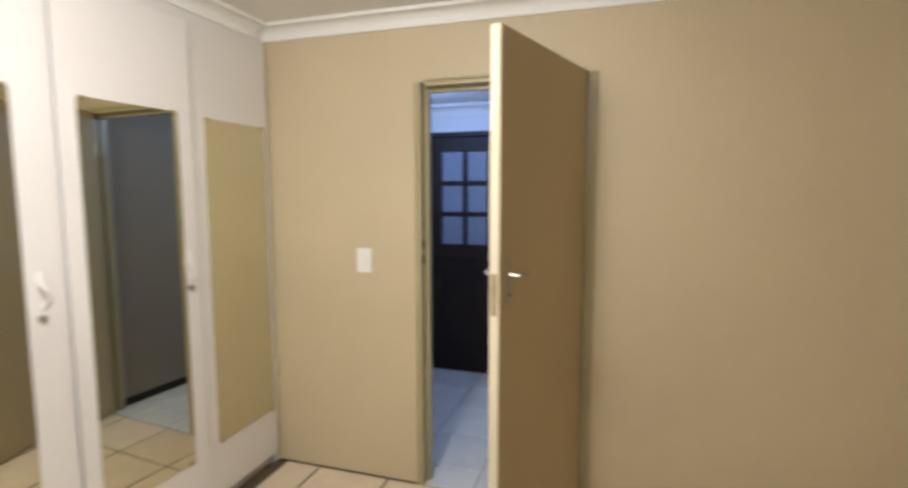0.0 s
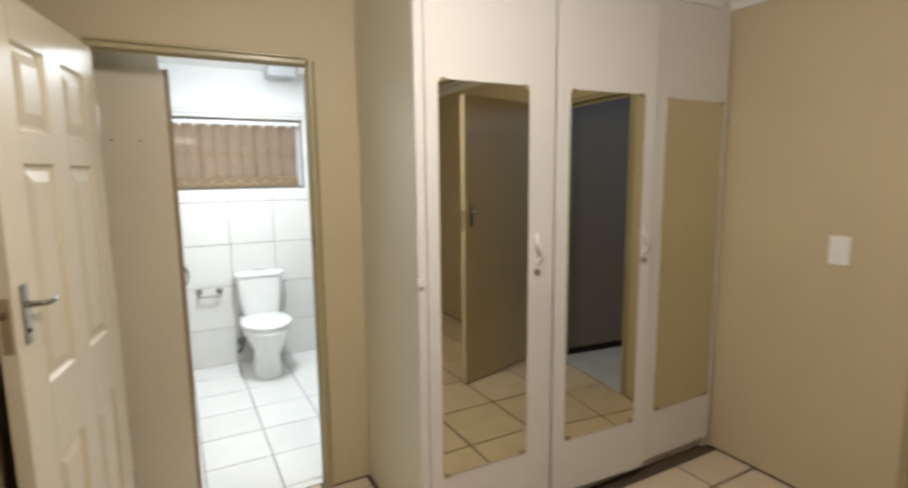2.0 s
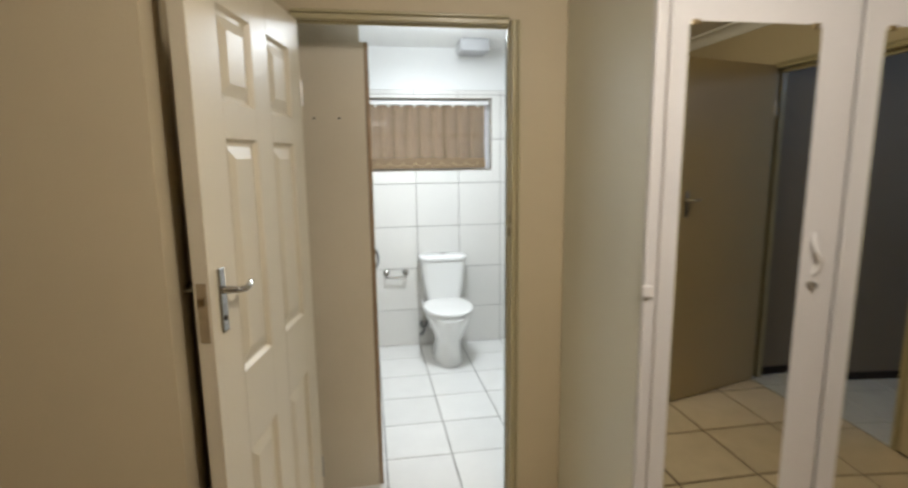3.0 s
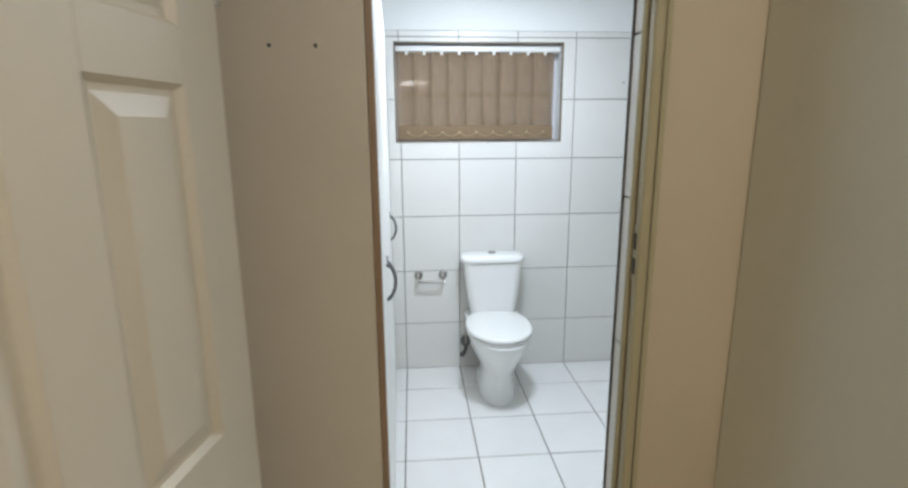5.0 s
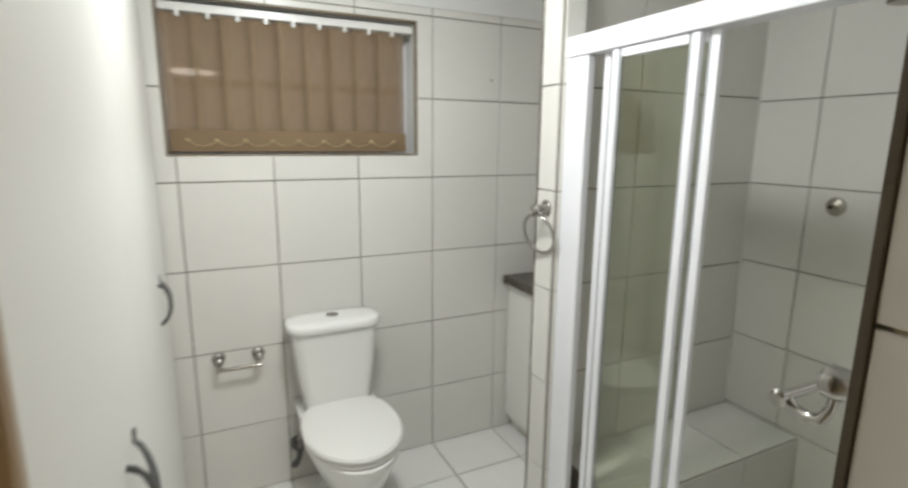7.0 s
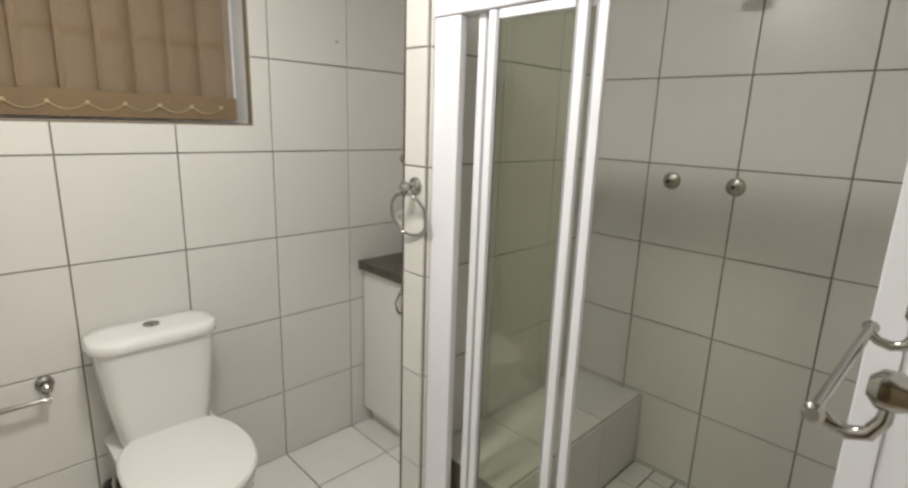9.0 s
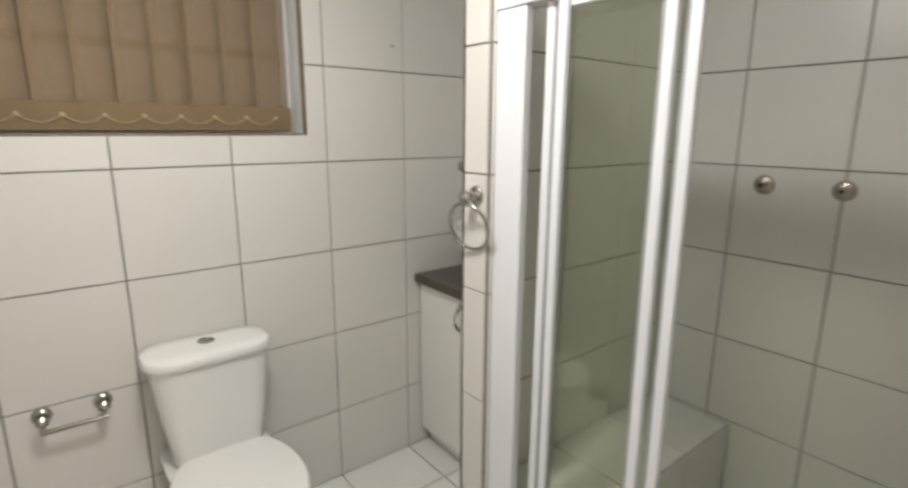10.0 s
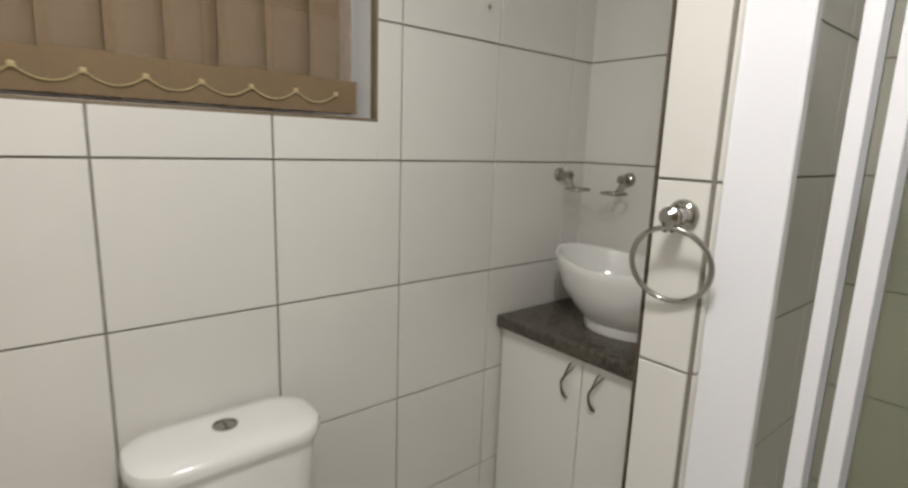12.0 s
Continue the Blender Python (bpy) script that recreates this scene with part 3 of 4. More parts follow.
def tall_cupboard():
    c = thing("tall_cupboard", (-0.370, 1.11, 0.0), "tall white melamine bathroom cupboard with steel bow handles", "cupboard", turn=1.55)
    D, L, H = 0.57, 1.87, 2.05
    part("end_panel", box((-D, 0, 0), (-0.019, 0.018, H), 0.0015), END, c, "cream end panel with two screw holes")
    part("edge_strip", box((-0.0185, 0.0, 0), (0.0, 0.018, H), 0.003), EDGE, c, "brown edging strip")
    part("carcass", box((-D, 0.019, 0.08), (-0.020, L, H - 0.001), 0.001), MELAMINE, c)
    part("filler_panel", box((-D, 0.012, H + 0.001), (-0.035, 0.028, BATH_C - 0.003), 0.001), END, c, "dull olive filler panel up to the ceiling")
    part("plinth", box((-D, 0.019, 0), (-0.05, L, 0.079)), MELAMINE, c)
    for y0, y1, hy in ((0.021, 0.628, 0.405), (0.632, 1.248, None), (1.252, 1.86, 1.385)):
        d = part("door", box((-0.0185, y0, 0.085), (0.0, y1, H - 0.003), 0.002), MELAMINE, c)
        if hy:
            bow_handle(d, (0.0, hy, 1.045), (1, 0, 0), 0.125, HANDLE, slant=-0.055, spread=0.048, thick=0.9)
    for x in (-0.238, -0.133):
        part("screw_hole", lathe([(0.0045, 0), (0.0045, -0.0015)], (x, 0.0, 1.735), "y", sides=10), DARK, c)
    return c


END = surface("cream_end_panel", (0.62, 0.55, 0.42), 0.4, spread=0.07, scale=2.2, grain=90, bump=0.05)
EDGE = surface("brown_edging", (0.30, 0.20, 0.11), 0.45, spread=0.1, grain=90)
tall_cupboard()


# ---- bathroom: window and blind ----
def window():
    w = tagged(new("window_1"), "small high window with a brown frame", "window", kind="structure")
    x0, x1, z0, z1 = -0.38, 0.626, 1.463, 2.038
    for n, lo, hi in (("bottom_trim", (x0, 2.994, z0), (x1, 3.02, z0 + 0.008)), ("top_trim", (x0, 2.994, z1 - 0.008), (x1, 3.02, z1)),
                      ("left_trim", (x0, 2.994, z0 + 0.008), (x0 + 0.008, 3.02, z1 - 0.008)), ("right_trim", (x1 - 0.008, 2.994, z0 + 0.008), (x1, 3.02, z1 - 0.008))):
        part(n, box(lo, hi, 0.002), WINFRAME, w)
    y = 3.13
    e = 0.004
    for n, lo, hi in (("reveal_sill", (x0 + e, 3.0205, z0), (x1 - e, 3.22, z0 + e)), ("reveal_head", (x0 + e, 3.0205, z1 - e), (x1 - e, 3.22, z1)), ("reveal_side", (x0, 3.0205, z0), (x0 + e, 3.22, z1)), ("reveal_side", (x1 - e, 3.0205, z0), (x1, 3.22, z1))):
        part(n, box(lo, hi), BATH_PAINT, w, "white painted window reveal")
    x0, x1, z0, z1 = x0 + e, x1 - e, z0 + e, z1 - e
    fr = bmesh.new()
    for lo, hi in (((x0, y, z0), (x1, y + 0.03, z0 + 0.035)), ((x0, y, z1 - 0.035), (x1, y + 0.03, z1)), ((x0, y, z0 + 0.035), (x0 + 0.035, y + 0.03, z1 - 0.035)),
                   ((x1 - 0.035, y, z0 + 0.035), (x1, y + 0.03, z1 - 0.035))):
        box(lo, hi, 0.002, fr)
    part("window_frame", fr, ALU, w, "white painted window frame")
    part("transom", box((x0 + 0.035, y + 0.004, 1.735), (x1 - 0.035, y + 0.026, 1.765), 0.002), WINFRAME, w)
    part("mullion", box((0.245, y + 0.002, z0 + 0.035), (0.275, y + 0.028, z1 - 0.035), 0.002), WINFRAME, w)
    for a, b in ((x0 + 0.035, 0.245), (0.275, x1 - 0.035)):
        for c, d in ((z0 + 0.035, 1.735), (1.765, z1 - 0.035)):
            part("pane", box((a, y + 0.013, c), (b, y + 0.017, d)), PANE, w)
    tagged(mesh_object("wall_outside", box((-3.5, 4.5, -0.1), (4.0, 4.6, 4.0)), NIGHT), "dark outside wall", kind="structure")
    return w


window()


def vertical_blind():
    b = thing("vertical_blind", (-0.368, 3.045, 1.478), "brown sheer vertical blind with a beaded bottom chain", "blind")
    n, width, H = 9, 0.127, 0.535
    pitch = (0.952 - width) / (n - 1)
    part("head_rail", box((0, -0.022, H - 0.025), (0.982, 0.022, H + 0.005), 0.003), PLASTIC, b, "white head rail")
    rnd = random.Random(4)
    hang = []
    for k in range(n):
        x = k * pitch
        sections = []
        off = (0.006 if k % 2 else -0.006) + rnd.uniform(-0.002, 0.002)
        for z in (0.0, 0.05, 0.27, H - 0.03):
            front, back = [], []
            for j in range(7):
                t = j / 6
                y = off * 0.3 + 0.015 * (t - 0.5) * 2 - 0.007 * math.sin(math.pi * t) + rnd.uniform(-0.0006, 0.0006)
                front.append((x + width * t, y, z))
                back.append((x + width * t, y + 0.0008, z))
            sections.append(front + back[::-1])
        slat = part("slat", loft(sections), BLIND, b, smooth=True)
        part("weight", box((x + 0.003, -0.0215 - 0.0016 * (k % 2), 0.003), (x + (width - 0.004 if k == n - 1 else pitch + 0.006), -0.0203 - 0.0016 * (k % 2), 0.086 - 0.002 * (k % 3)), 0.0004), HEM, slat, "stitched bottom weight")
        part("carrier", box((x + width / 2 - 0.008, -0.024, H - 0.045), (x + width / 2 + 0.008, -0.018, H - 0.018), 0.002), PLASTIC, b)
        hang.append((x + width * 0.5, -0.026))
    bm = bmesh.new()
    for (xa, ya), (xb, yb) in zip(hang, hang[1:]):
        pts = [(xa + (xb - xa) * t, ya + (yb - ya) * t, 0.046 - 0.022 * 4 * t * (1 - t)) for t in [j / 16 for j in range(17)]]
        tube(pts, 0.0012, bm, sides=5)
        for p in pts:
            bmesh.ops.create_icosphere(bm, subdivisions=1, radius=0.0028, matrix=Matrix.Translation(p))
    part("bead_chain", bm, CHAIN, b, "cream beaded chain")
    for x, y in hang:
        part("chain_clip", box((x - 0.006, y - 0.002, 0.041), (x + 0.006, y + 0.005, 0.052), 0.002), CHAIN, b)
    return b


vertical_blind()


# ---- bathroom: toilet ----
def oval(cx, cy, rx, ry, z, n=32, back=0.0):
    """A loop round (cx, cy); back squares off the half towards +y."""
    out = []
    for k in range(n):
        a = 2 * math.pi * k / n
        x, y = math.cos(a), math.sin(a)
        if y > 0 and back:
            e = 1 - 0.62 * back
            x, y = math.copysign(abs(x) ** e, x), y ** e
        out.append((cx + rx * x, cy + ry * y, z))
    return out


def rounded(cx, cy, wx, wy, r, z, n=6):
    pts = []
    for sx, sy, a0 in ((1, -1, -90), (1, 1, 0), (-1, 1, 90), (-1, -1, 180)):
        for k in range(n + 1):
            a = radians(a0 + 90 * k / n)
            pts.append((cx + sx * (wx - r) + r * math.cos(a), cy + sy * (wy - r) + r * math.sin(a), z))
    return pts


def toilet():
    t = thing("toilet", (0.19, 2.985, 0.0), "white ceramic close-coupled toilet with the lid down", "toilet")
    # pan: foot, waist and bowl
    secs = [oval(0, -0.318, 0.112, 0.205, 0.0, back=0.8), oval(0, -0.318, 0.114, 0.207, 0.012, back=0.8), oval(0, -0.317, 0.106, 0.196, 0.05, back=0.8), oval(0, -0.316, 0.098, 0.187, 0.12, back=0.7),
            oval(0, -0.330, 0.102, 0.202, 0.19, back=0.6), oval(0, -0.350, 0.130, 0.235, 0.26, back=0.5), oval(0, -0.365, 0.160, 0.255, 0.33, back=0.45), oval(0, -0.375, 0.174, 0.265, 0.375, back=0.4),
            oval(0, -0.375, 0.176, 0.266, 0.392, back=0.4), oval(0, -0.375, 0.170, 0.260, 0.398, back=0.4)]
    part("pan", loft(secs), CERAMIC, t, smooth=True)
    part("pan_shelf", loft([rounded(0, -0.115, 0.15, 0.115, 0.04, 0.30), rounded(0, -0.115, 0.165, 0.115, 0.04, 0.36), rounded(0, -0.115, 0.168, 0.115, 0.04, 0.405)]), CERAMIC, t, smooth=True)
    seat = [oval(0, -0.385, 0.178, 0.240, 0.400, back=0.3), oval(0, -0.385, 0.186, 0.246, 0.404, back=0.3), oval(0, -0.385, 0.187, 0.247, 0.414, back=0.3), oval(0, -0.385, 0.180, 0.240, 0.418, back=0.3)]
    part("seat", loft(seat), PLASTIC, t, "white plastic seat", smooth=True)
    lid = [oval(0, -0.385, 0.180, 0.241, 0.421, back=0.3), oval(0, -0.385, 0.189, 0.249, 0.425, back=0.3), oval(0, -0.385, 0.190, 0.250, 0.434, back=0.3), oval(0, -0.385, 0.183, 0.243, 0.443, back=0.3), oval(0, -0.385, 0.13, 0.18, 0.449, back=0.2), oval(0, -0.385, 0.05, 0.07, 0.451)]
    part("lid", loft(lid), PLASTIC, t, "white closed lid", smooth=True)
    for x in (-0.07, 0.07):
        part("hinge", tube([(x - 0.022, -0.150, 0.428), (x + 0.022, -0.150, 0.428)], 0.011), PLASTIC, t, smooth=True)
    cis = [rounded(0, -0.110, 0.128, 0.068, 0.035, 0.405), rounded(0, -0.105, 0.140, 0.080, 0.04, 0.43), rounded(0, -0.100, 0.160, 0.088, 0.048, 0.56), rounded(0, -0.097, 0.176, 0.093, 0.058, 0.70), rounded(0, -0.097, 0.180, 0.094, 0.06, 0.752)]
    part("cistern", loft(cis), CERAMIC, t, smooth=True)
    lidc = [rounded(0, -0.098, 0.183, 0.096, 0.055, 0.754), rounded(0, -0.100, 0.193, 0.100, 0.075, 0.758), rounded(0, -0.100, 0.196, 0.102, 0.078, 0.766), rounded(0, -0.100, 0.196, 0.102, 0.078, 0.778),
            rounded(0, -0.100, 0.192, 0.098, 0.075, 0.787), rounded(0, -0.100, 0.180, 0.087, 0.068, 0.793), rounded(0, -0.100, 0.150, 0.062, 0.05, 0.796), rounded(0, -0.100, 0.08, 0.03, 0.025, 0.797)]
    part("cistern_lid", loft(lidc), CERAMIC, t, "white domed cistern lid", smooth=True)
    b = part("flush_button", lathe([(0.026, 0), (0.026, 0.004), (0.022, 0.006), (0.021, 0.003)], (0.0, -0.09, 0.796)), CHROME, t, "round chrome dual flush button", True)
    part("button_slot", box((-0.001, -0.110, 0.7995), (0.001, -0.07, 0.8008)), DARK, b)
    part("outlet_pipe", tube([(-0.02, -0.14, 0.18), (-0.06, -0.07, 0.18), (-0.08, 0.0, 0.18)], 0.048, sides=16), PLASTIC, t, "grey-white outlet pipe", True)
    hose = [(-0.155, -0.004, 0.19), (-0.155, -0.05, 0.19), (-0.160, -0.065, 0.24), (-0.150, -0.075, 0.33), (-0.120, -0.085, 0.41)]
    v = part("stop_valve", tube([(-0.155, 0.0, 0.19), (-0.155, -0.02, 0.19), (-0.155, -0.021, 0.19), (-0.155, -0.055, 0.19)], [0.034, 0.034, 0.021, 0.021]), HANDLE, t, "small metal stop valve", True)
    part("valve_tap", tube([(-0.155, -0.040, 0.185), (-0.158, -0.047, 0.145), (-0.178, -0.052, 0.115), (-0.188, -0.052, 0.105)], [0.014, 0.012, 0.016, 0.012]), HANDLE, v, smooth=True)
    part("inlet_hose", tube(hose, 0.007), STEEL, t, "braided inlet hose", True)
    return t


toilet()


def rose(place, out, r, bm=None):
    """A round wall rose with a stem, at place, standing off along out (x or y)."""
    axis = "x" if abs(out[0]) > 0.5 else "y"
    s = out[0] if axis == "x" else out[1]
    return lathe([(r, 0), (r, s * 0.006), (r * 0.85, s * 0.012), (r * 0.55, s * 0.016), (r * 0.42, s * 0.03), (r * 0.62, s * 0.042), (r * 0.62, s * 0.054), (r * 0.3, s * 0.062)], place, axis, bm, 20)


def roll_holder():
    h = thing("toilet_roll_holder", (-0.184, 2.994, 0.64), "chrome toilet roll holder with two knobs, empty", "toilet roll holder")
    for x in (-0.077, 0.077):
        part("knob", rose((x, 0, 0), (0, -1, 0), 0.026), CHROME, h, smooth=True)
    part("bar", tube([(-0.085, -0.05, -0.035), (0.085, -0.05, -0.035)], 0.0085), CHROME, h, "straight chrome bar", True)
    for x in (-0.077, 0.077):
        part("arm", tube([(x, -0.048, 0.0), (x, -0.050, -0.035)], 0.006), CHROME, h, smooth=True)
    return h


roll_holder()


def towel_ring(place, out, tilt, label, gap=0.0, swing=0.0, R=0.076):
    r = thing("towel_ring", place, label, "towel ring")
    o = Vector(out)
    part("rose", rose((0, 0, 0), out, 0.029), CHROME, r, smooth=True)
    s = o.cross(Vector((0, 0, 1)))
    c = o * 0.048 + Vector((0, 0, -R - 0.019))
    c = c + o * (0.02 * tilt)
    m = Matrix.Rotation(swing, 3, Vector((0, 0, 1)))
    n = 40
    a0, a1 = gap, 2 * math.pi - gap * 0.2
    pts = []
    for k in range(n + 1):
        a = a0 + (a1 - a0) * k / n
        q = s * (R * math.sin(a)) + Vector((0, 0, R * math.cos(a))) + o * (-0.02 * tilt * math.cos(a))
        pts.append(c + m @ q)
    part("ring", tube(pts, 0.0052, sides=10), CHROME, r, "round chrome ring", True)
    part("hanger", box(tuple(o * 0.042 + Vector((-0.006, -0.006, -0.026))), tuple(o * 0.056 + Vector((0.006, 0.006, 0.004))), 0.003), CHROME, r)
    return r


towel_ring((0.811, 2.246, 1.302), (-1, 0, 0), -0.9, "chrome towel ring hanging on the tiled partition end", swing=0.2, R=0.069)


def towel_bar():
    h = thing("towel_bar", (0.275, YB + 0.019, 1.303), "short chrome towel bar on two roses beside the bathroom doorway", "towel bar")
    for x in (0.0, 0.27):
        part("rose", rose((x, 0, 0), (0, 1, 0), 0.027), CHROME, h, smooth=True)
        pts = [(x, 0.046, -0.010), (x, 0.047, -0.026), (x, 0.055, -0.042), (x, 0.068, -0.047), (x, 0.082, -0.044), (x, 0.090, -0.036)]
        part("arm", tube(pts, [0.005, 0.006, 0.0065, 0.0065, 0.006, 0.0055]), CHROME, h, "curved chrome arm", True)
    part("bar", tube([(-0.018, 0.092, -0.034), (-0.014, 0.092, -0.034), (0.0, 0.092, -0.034), (0.27, 0.092, -0.034), (0.284, 0.092, -0.034), (0.288, 0.092, -0.034)], [0.006, 0.0095, 0.0055, 0.0055, 0.0095, 0.006]), CHROME, h, "straight chrome bar", True)
    return h


towel_bar()


def cup_holder(name, place, out, label, dish):
    h = thing(name, place, label, name.replace("_", " "))
    o = Vector(out)
    part("rose", rose((0, 0, 0), out, 0.024), CHROME, h, smooth=True)
    part("arm", tube([o * 0.055, o * 0.060 + Vector((0, 0, -0.03)), o * 0.085 + Vector((0, 0, -0.045))], 0.005), CHROME, h, smooth=True)
    c = o * 0.085 + Vector((0, 0, -0.045))
    pts = [c + Vector((0.042 * math.cos(a), 0.042 * math.sin(a), 0)) for a in [2 * math.pi * k / 24 for k in range(25)]]
    part("hoop", tube(pts, 0.004, sides=8), CHROME, h, smooth=True)
    if dish:
        part("wire_dish", tube([c + Vector((0, -0.042, 0)), c + Vector((0, 0, -0.008)), c + Vector((0, 0.042, 0))], 0.003), CHROME, h, smooth=True)
    return h


cup_holder("tumbler_holder", (1.365, 2.994, 1.322), (0, -1, 0), "chrome tumbler holder on the tiled wall", False)
cup_holder("soap_holder", (XV - 0.006, 2.80, 1.315), (-1, 0, 0), "chrome soap holder on the tiled wall", True)


# ---- bathroom: vanity ----
AGED = surface("aged_steel", (0.20, 0.175, 0.14), 0.36, metal=1.0, spread=0.12, scale=20, grain=300)


def leaf_handle(parent, place, length):
    """A slender wavy pull: a swollen foot, a thin waist and a short two-pronged tip that leans over; it stands off towards -x."""
    p = Vector(place)
    bm = bmesh.new()

    def at(t, fork):
        side = 0.007 * math.sin(math.pi * min(1.0, t / 0.75)) - 0.016 * max(0.0, t - 0.5) / 0.5
        split = max(0.0, (t - 0.66) / 0.34)
        return p + Vector((-0.004 - 0.020 * math.sin(math.pi * t) ** 0.7 if 0 < t < 1 else -0.002, side + fork * (0.0012 + 0.0062 * split ** 0.8), length * (t - 0.5) * (1 - 0.05 * split * (fork < 0))))
    for fork in (-1, 1):
        ts = [k / 18 for k in range(19)]
        tube([at(t, fork) for t in ts], [0.0024 + 0.0030 * max(0.0, 1 - abs(t - 0.10) / 0.22) + 0.0008 * max(0.0, t - 0.6) for t in ts], bm, sides=8)
    return part("handle", bm, AGED, parent, "slender wavy forked steel handle", True)


def vanity():
    v = thing("vanity_cabinet", (1.12, 2.316, 0.0), "white two-door vanity cabinet under a granite top", "cabinet")
    L, D, H = 0.672, 0.385, 0.812
    part("carcass", box((0.018, 0, 0.08), (D, L, H), 0.001), MELAMINE, v)
    part("plinth", box((0.05, 0, 0.0), (D, L, 0.0795)), MELAMINE, v)
    for y0, y1, hy in ((0.003, 0.334, 0.285), (0.338, L - 0.003, 0.385)):
        d = part("door", box((0.0, y0, 0.085), (0.0175, y1, H - 0.004), 0.002), MELAMINE, v)
        leaf_handle(d, (0.0, hy, 0.725), 0.115)
    return v


vanity()
top = mesh_object("granite_countertop", box((1.092, 2.314, 0.813), (XV - 0.007, 2.993, 0.855), 0.006), GRANITE)
tagged(top, "dark speckled granite countertop on the vanity", "countertop")


def basin():
    b = thing("vessel_basin", (1.315, 2.665, 0.855), "white oval ceramic vessel basin on the granite top", "basin")
    n = 40

    def ring(rx, ry, z, lift=0.0):
        return [(rx * math.cos(a), ry * math.sin(a), z + lift * (abs(math.sin(a)) ** 2)) for a in [2 * math.pi * k / n for k in range(n)]]
    secs = [ring(0.085, 0.12, 0.0), ring(0.088, 0.124, 0.012), ring(0.088, 0.125, 0.03), ring(0.120, 0.165, 0.07), ring(0.152, 0.208, 0.13), ring(0.168, 0.232, 0.185, 0.018), ring(0.173, 0.238, 0.208, 0.024),
            ring(0.171, 0.236, 0.214, 0.025), ring(0.163, 0.228, 0.212, 0.024), ring(0.150, 0.212, 0.17, 0.01), ring(0.125, 0.175, 0.10), ring(0.08, 0.11, 0.06), ring(0.022, 0.022, 0.052)]
    part("bowl", loft(secs), CERAMIC, b, smooth=True)
    part("waste", lathe([(0.022, 0.0), (0.020, 0.004), (0.010, 0.005)], (0, 0, 0.052)), CHROME, b, "chrome waste", True)
    return b


basin()


# ---- bathroom: shower ----
def shower_screen():
    s = thing("shower_screen", (0.86, 0.97, 0.0), "white framed sliding glass shower screen, partly open", "shower screen")
    L, H = 2.198 - 0.97, 1.852
    part("wall_channel", box((-0.028, L - 0.105, 0.051), (-0.001, L, H - 0.059), 0.003), ALU, s)
    part("wall_channel", box((-0.028, 0.0, 0.05), (0.028, 0.07, H - 0.059), 0.003), ALU, s)
    part("strike_post", box((-0.034, 0.0705, 0.05), (0.02, 0.120, H - 0.059), 0.003), ALU, s)
    part("head_track", box((-0.034, 0.0, H - 0.058), (0.034, L, H + 0.004), 0.004), ALU, s)
    part("sill_track", box((-0.034, 0.0, 0.0), (0.034, L, 0.05), 0.004), ALU, s)
    for x, y0, y1 in ((-0.018, 0.722, 1.020), (-0.001, 0.679, 1.071)):
        p = part("sliding_panel", box((x - 0.0025, y0 + 0.02, 0.07), (x + 0.0025, y1 - 0.02, H - 0.065)), GLASS, s, "clear glass panel")
        for a, b, n in ((y0, y0 + 0.025, "stile"), (y1 - 0.025, y1, "stile")):
            part(n, box((x - 0.008, a, 0.055), (x + 0.008, b, H - 0.06), 0.002), ALU, p, "white metal stile")
            part("seal", box((x - 0.0045, b if a == y0 else a - 0.008, 0.06), (x + 0.0045, b + 0.008 if a == y0 else a, H - 0.062)), RUBBER, p)
        part("bottom_rail", box((x - 0.007, y0 + 0.034, 0.055), (x + 0.007, y1 - 0.035, 0.085), 0.002), ALU, p)
        part("top_rail", box((x - 0.007, y0 + 0.034, H - 0.085), (x + 0.007, y1 - 0.035, H - 0.06), 0.002), ALU, p)
    return s


shower_screen()


def tap_stub(y):
    t = thing("shower_tap_stub", (XS - 0.006, y, 1.300), "chrome tap rose without its knob on the shower wall", "tap", "shower tap stubs")
    part("rose", lathe([(0.034, 0), (0.034, -0.005), (0.028, -0.010), (0.018, -0.012), (0.018, -0.020), (0.013, -0.022), (0.013, -0.034)], (0, 0, 0), "x"), STEEL, t, smooth=True)
    part("spindle", lathe([(0.007, -0.030), (0.007, -0.044)], (0, 0, 0), "x", sides=10), DARK, t)
    return t


tap_stub(1.888)
tap_stub(1.646)


def shower_head():
    h = thing("wall_shower", (XS - 0.006, 1.70, 2.035), "round chrome shower head on a short arm", "shower head")
    part("flange", lathe([(0.03, 0), (0.028, -0.008), (0.012, -0.012)], (0, 0, 0), "x"), CHROME, h, smooth=True)
    part("arm", tube([(-0.008, 0, 0), (-0.07, 0, 0.012), (-0.12, 0, 0.0), (-0.145, 0, -0.03)], 0.009), CHROME, h, smooth=True)
    part("rose", lathe([(0.012, 0.02), (0.02, 0.0), (0.045, -0.018), (0.05, -0.028), (0.046, -0.034)], (-0.15, 0, -0.045), "z"), STEEL, h, smooth=True)
    return h


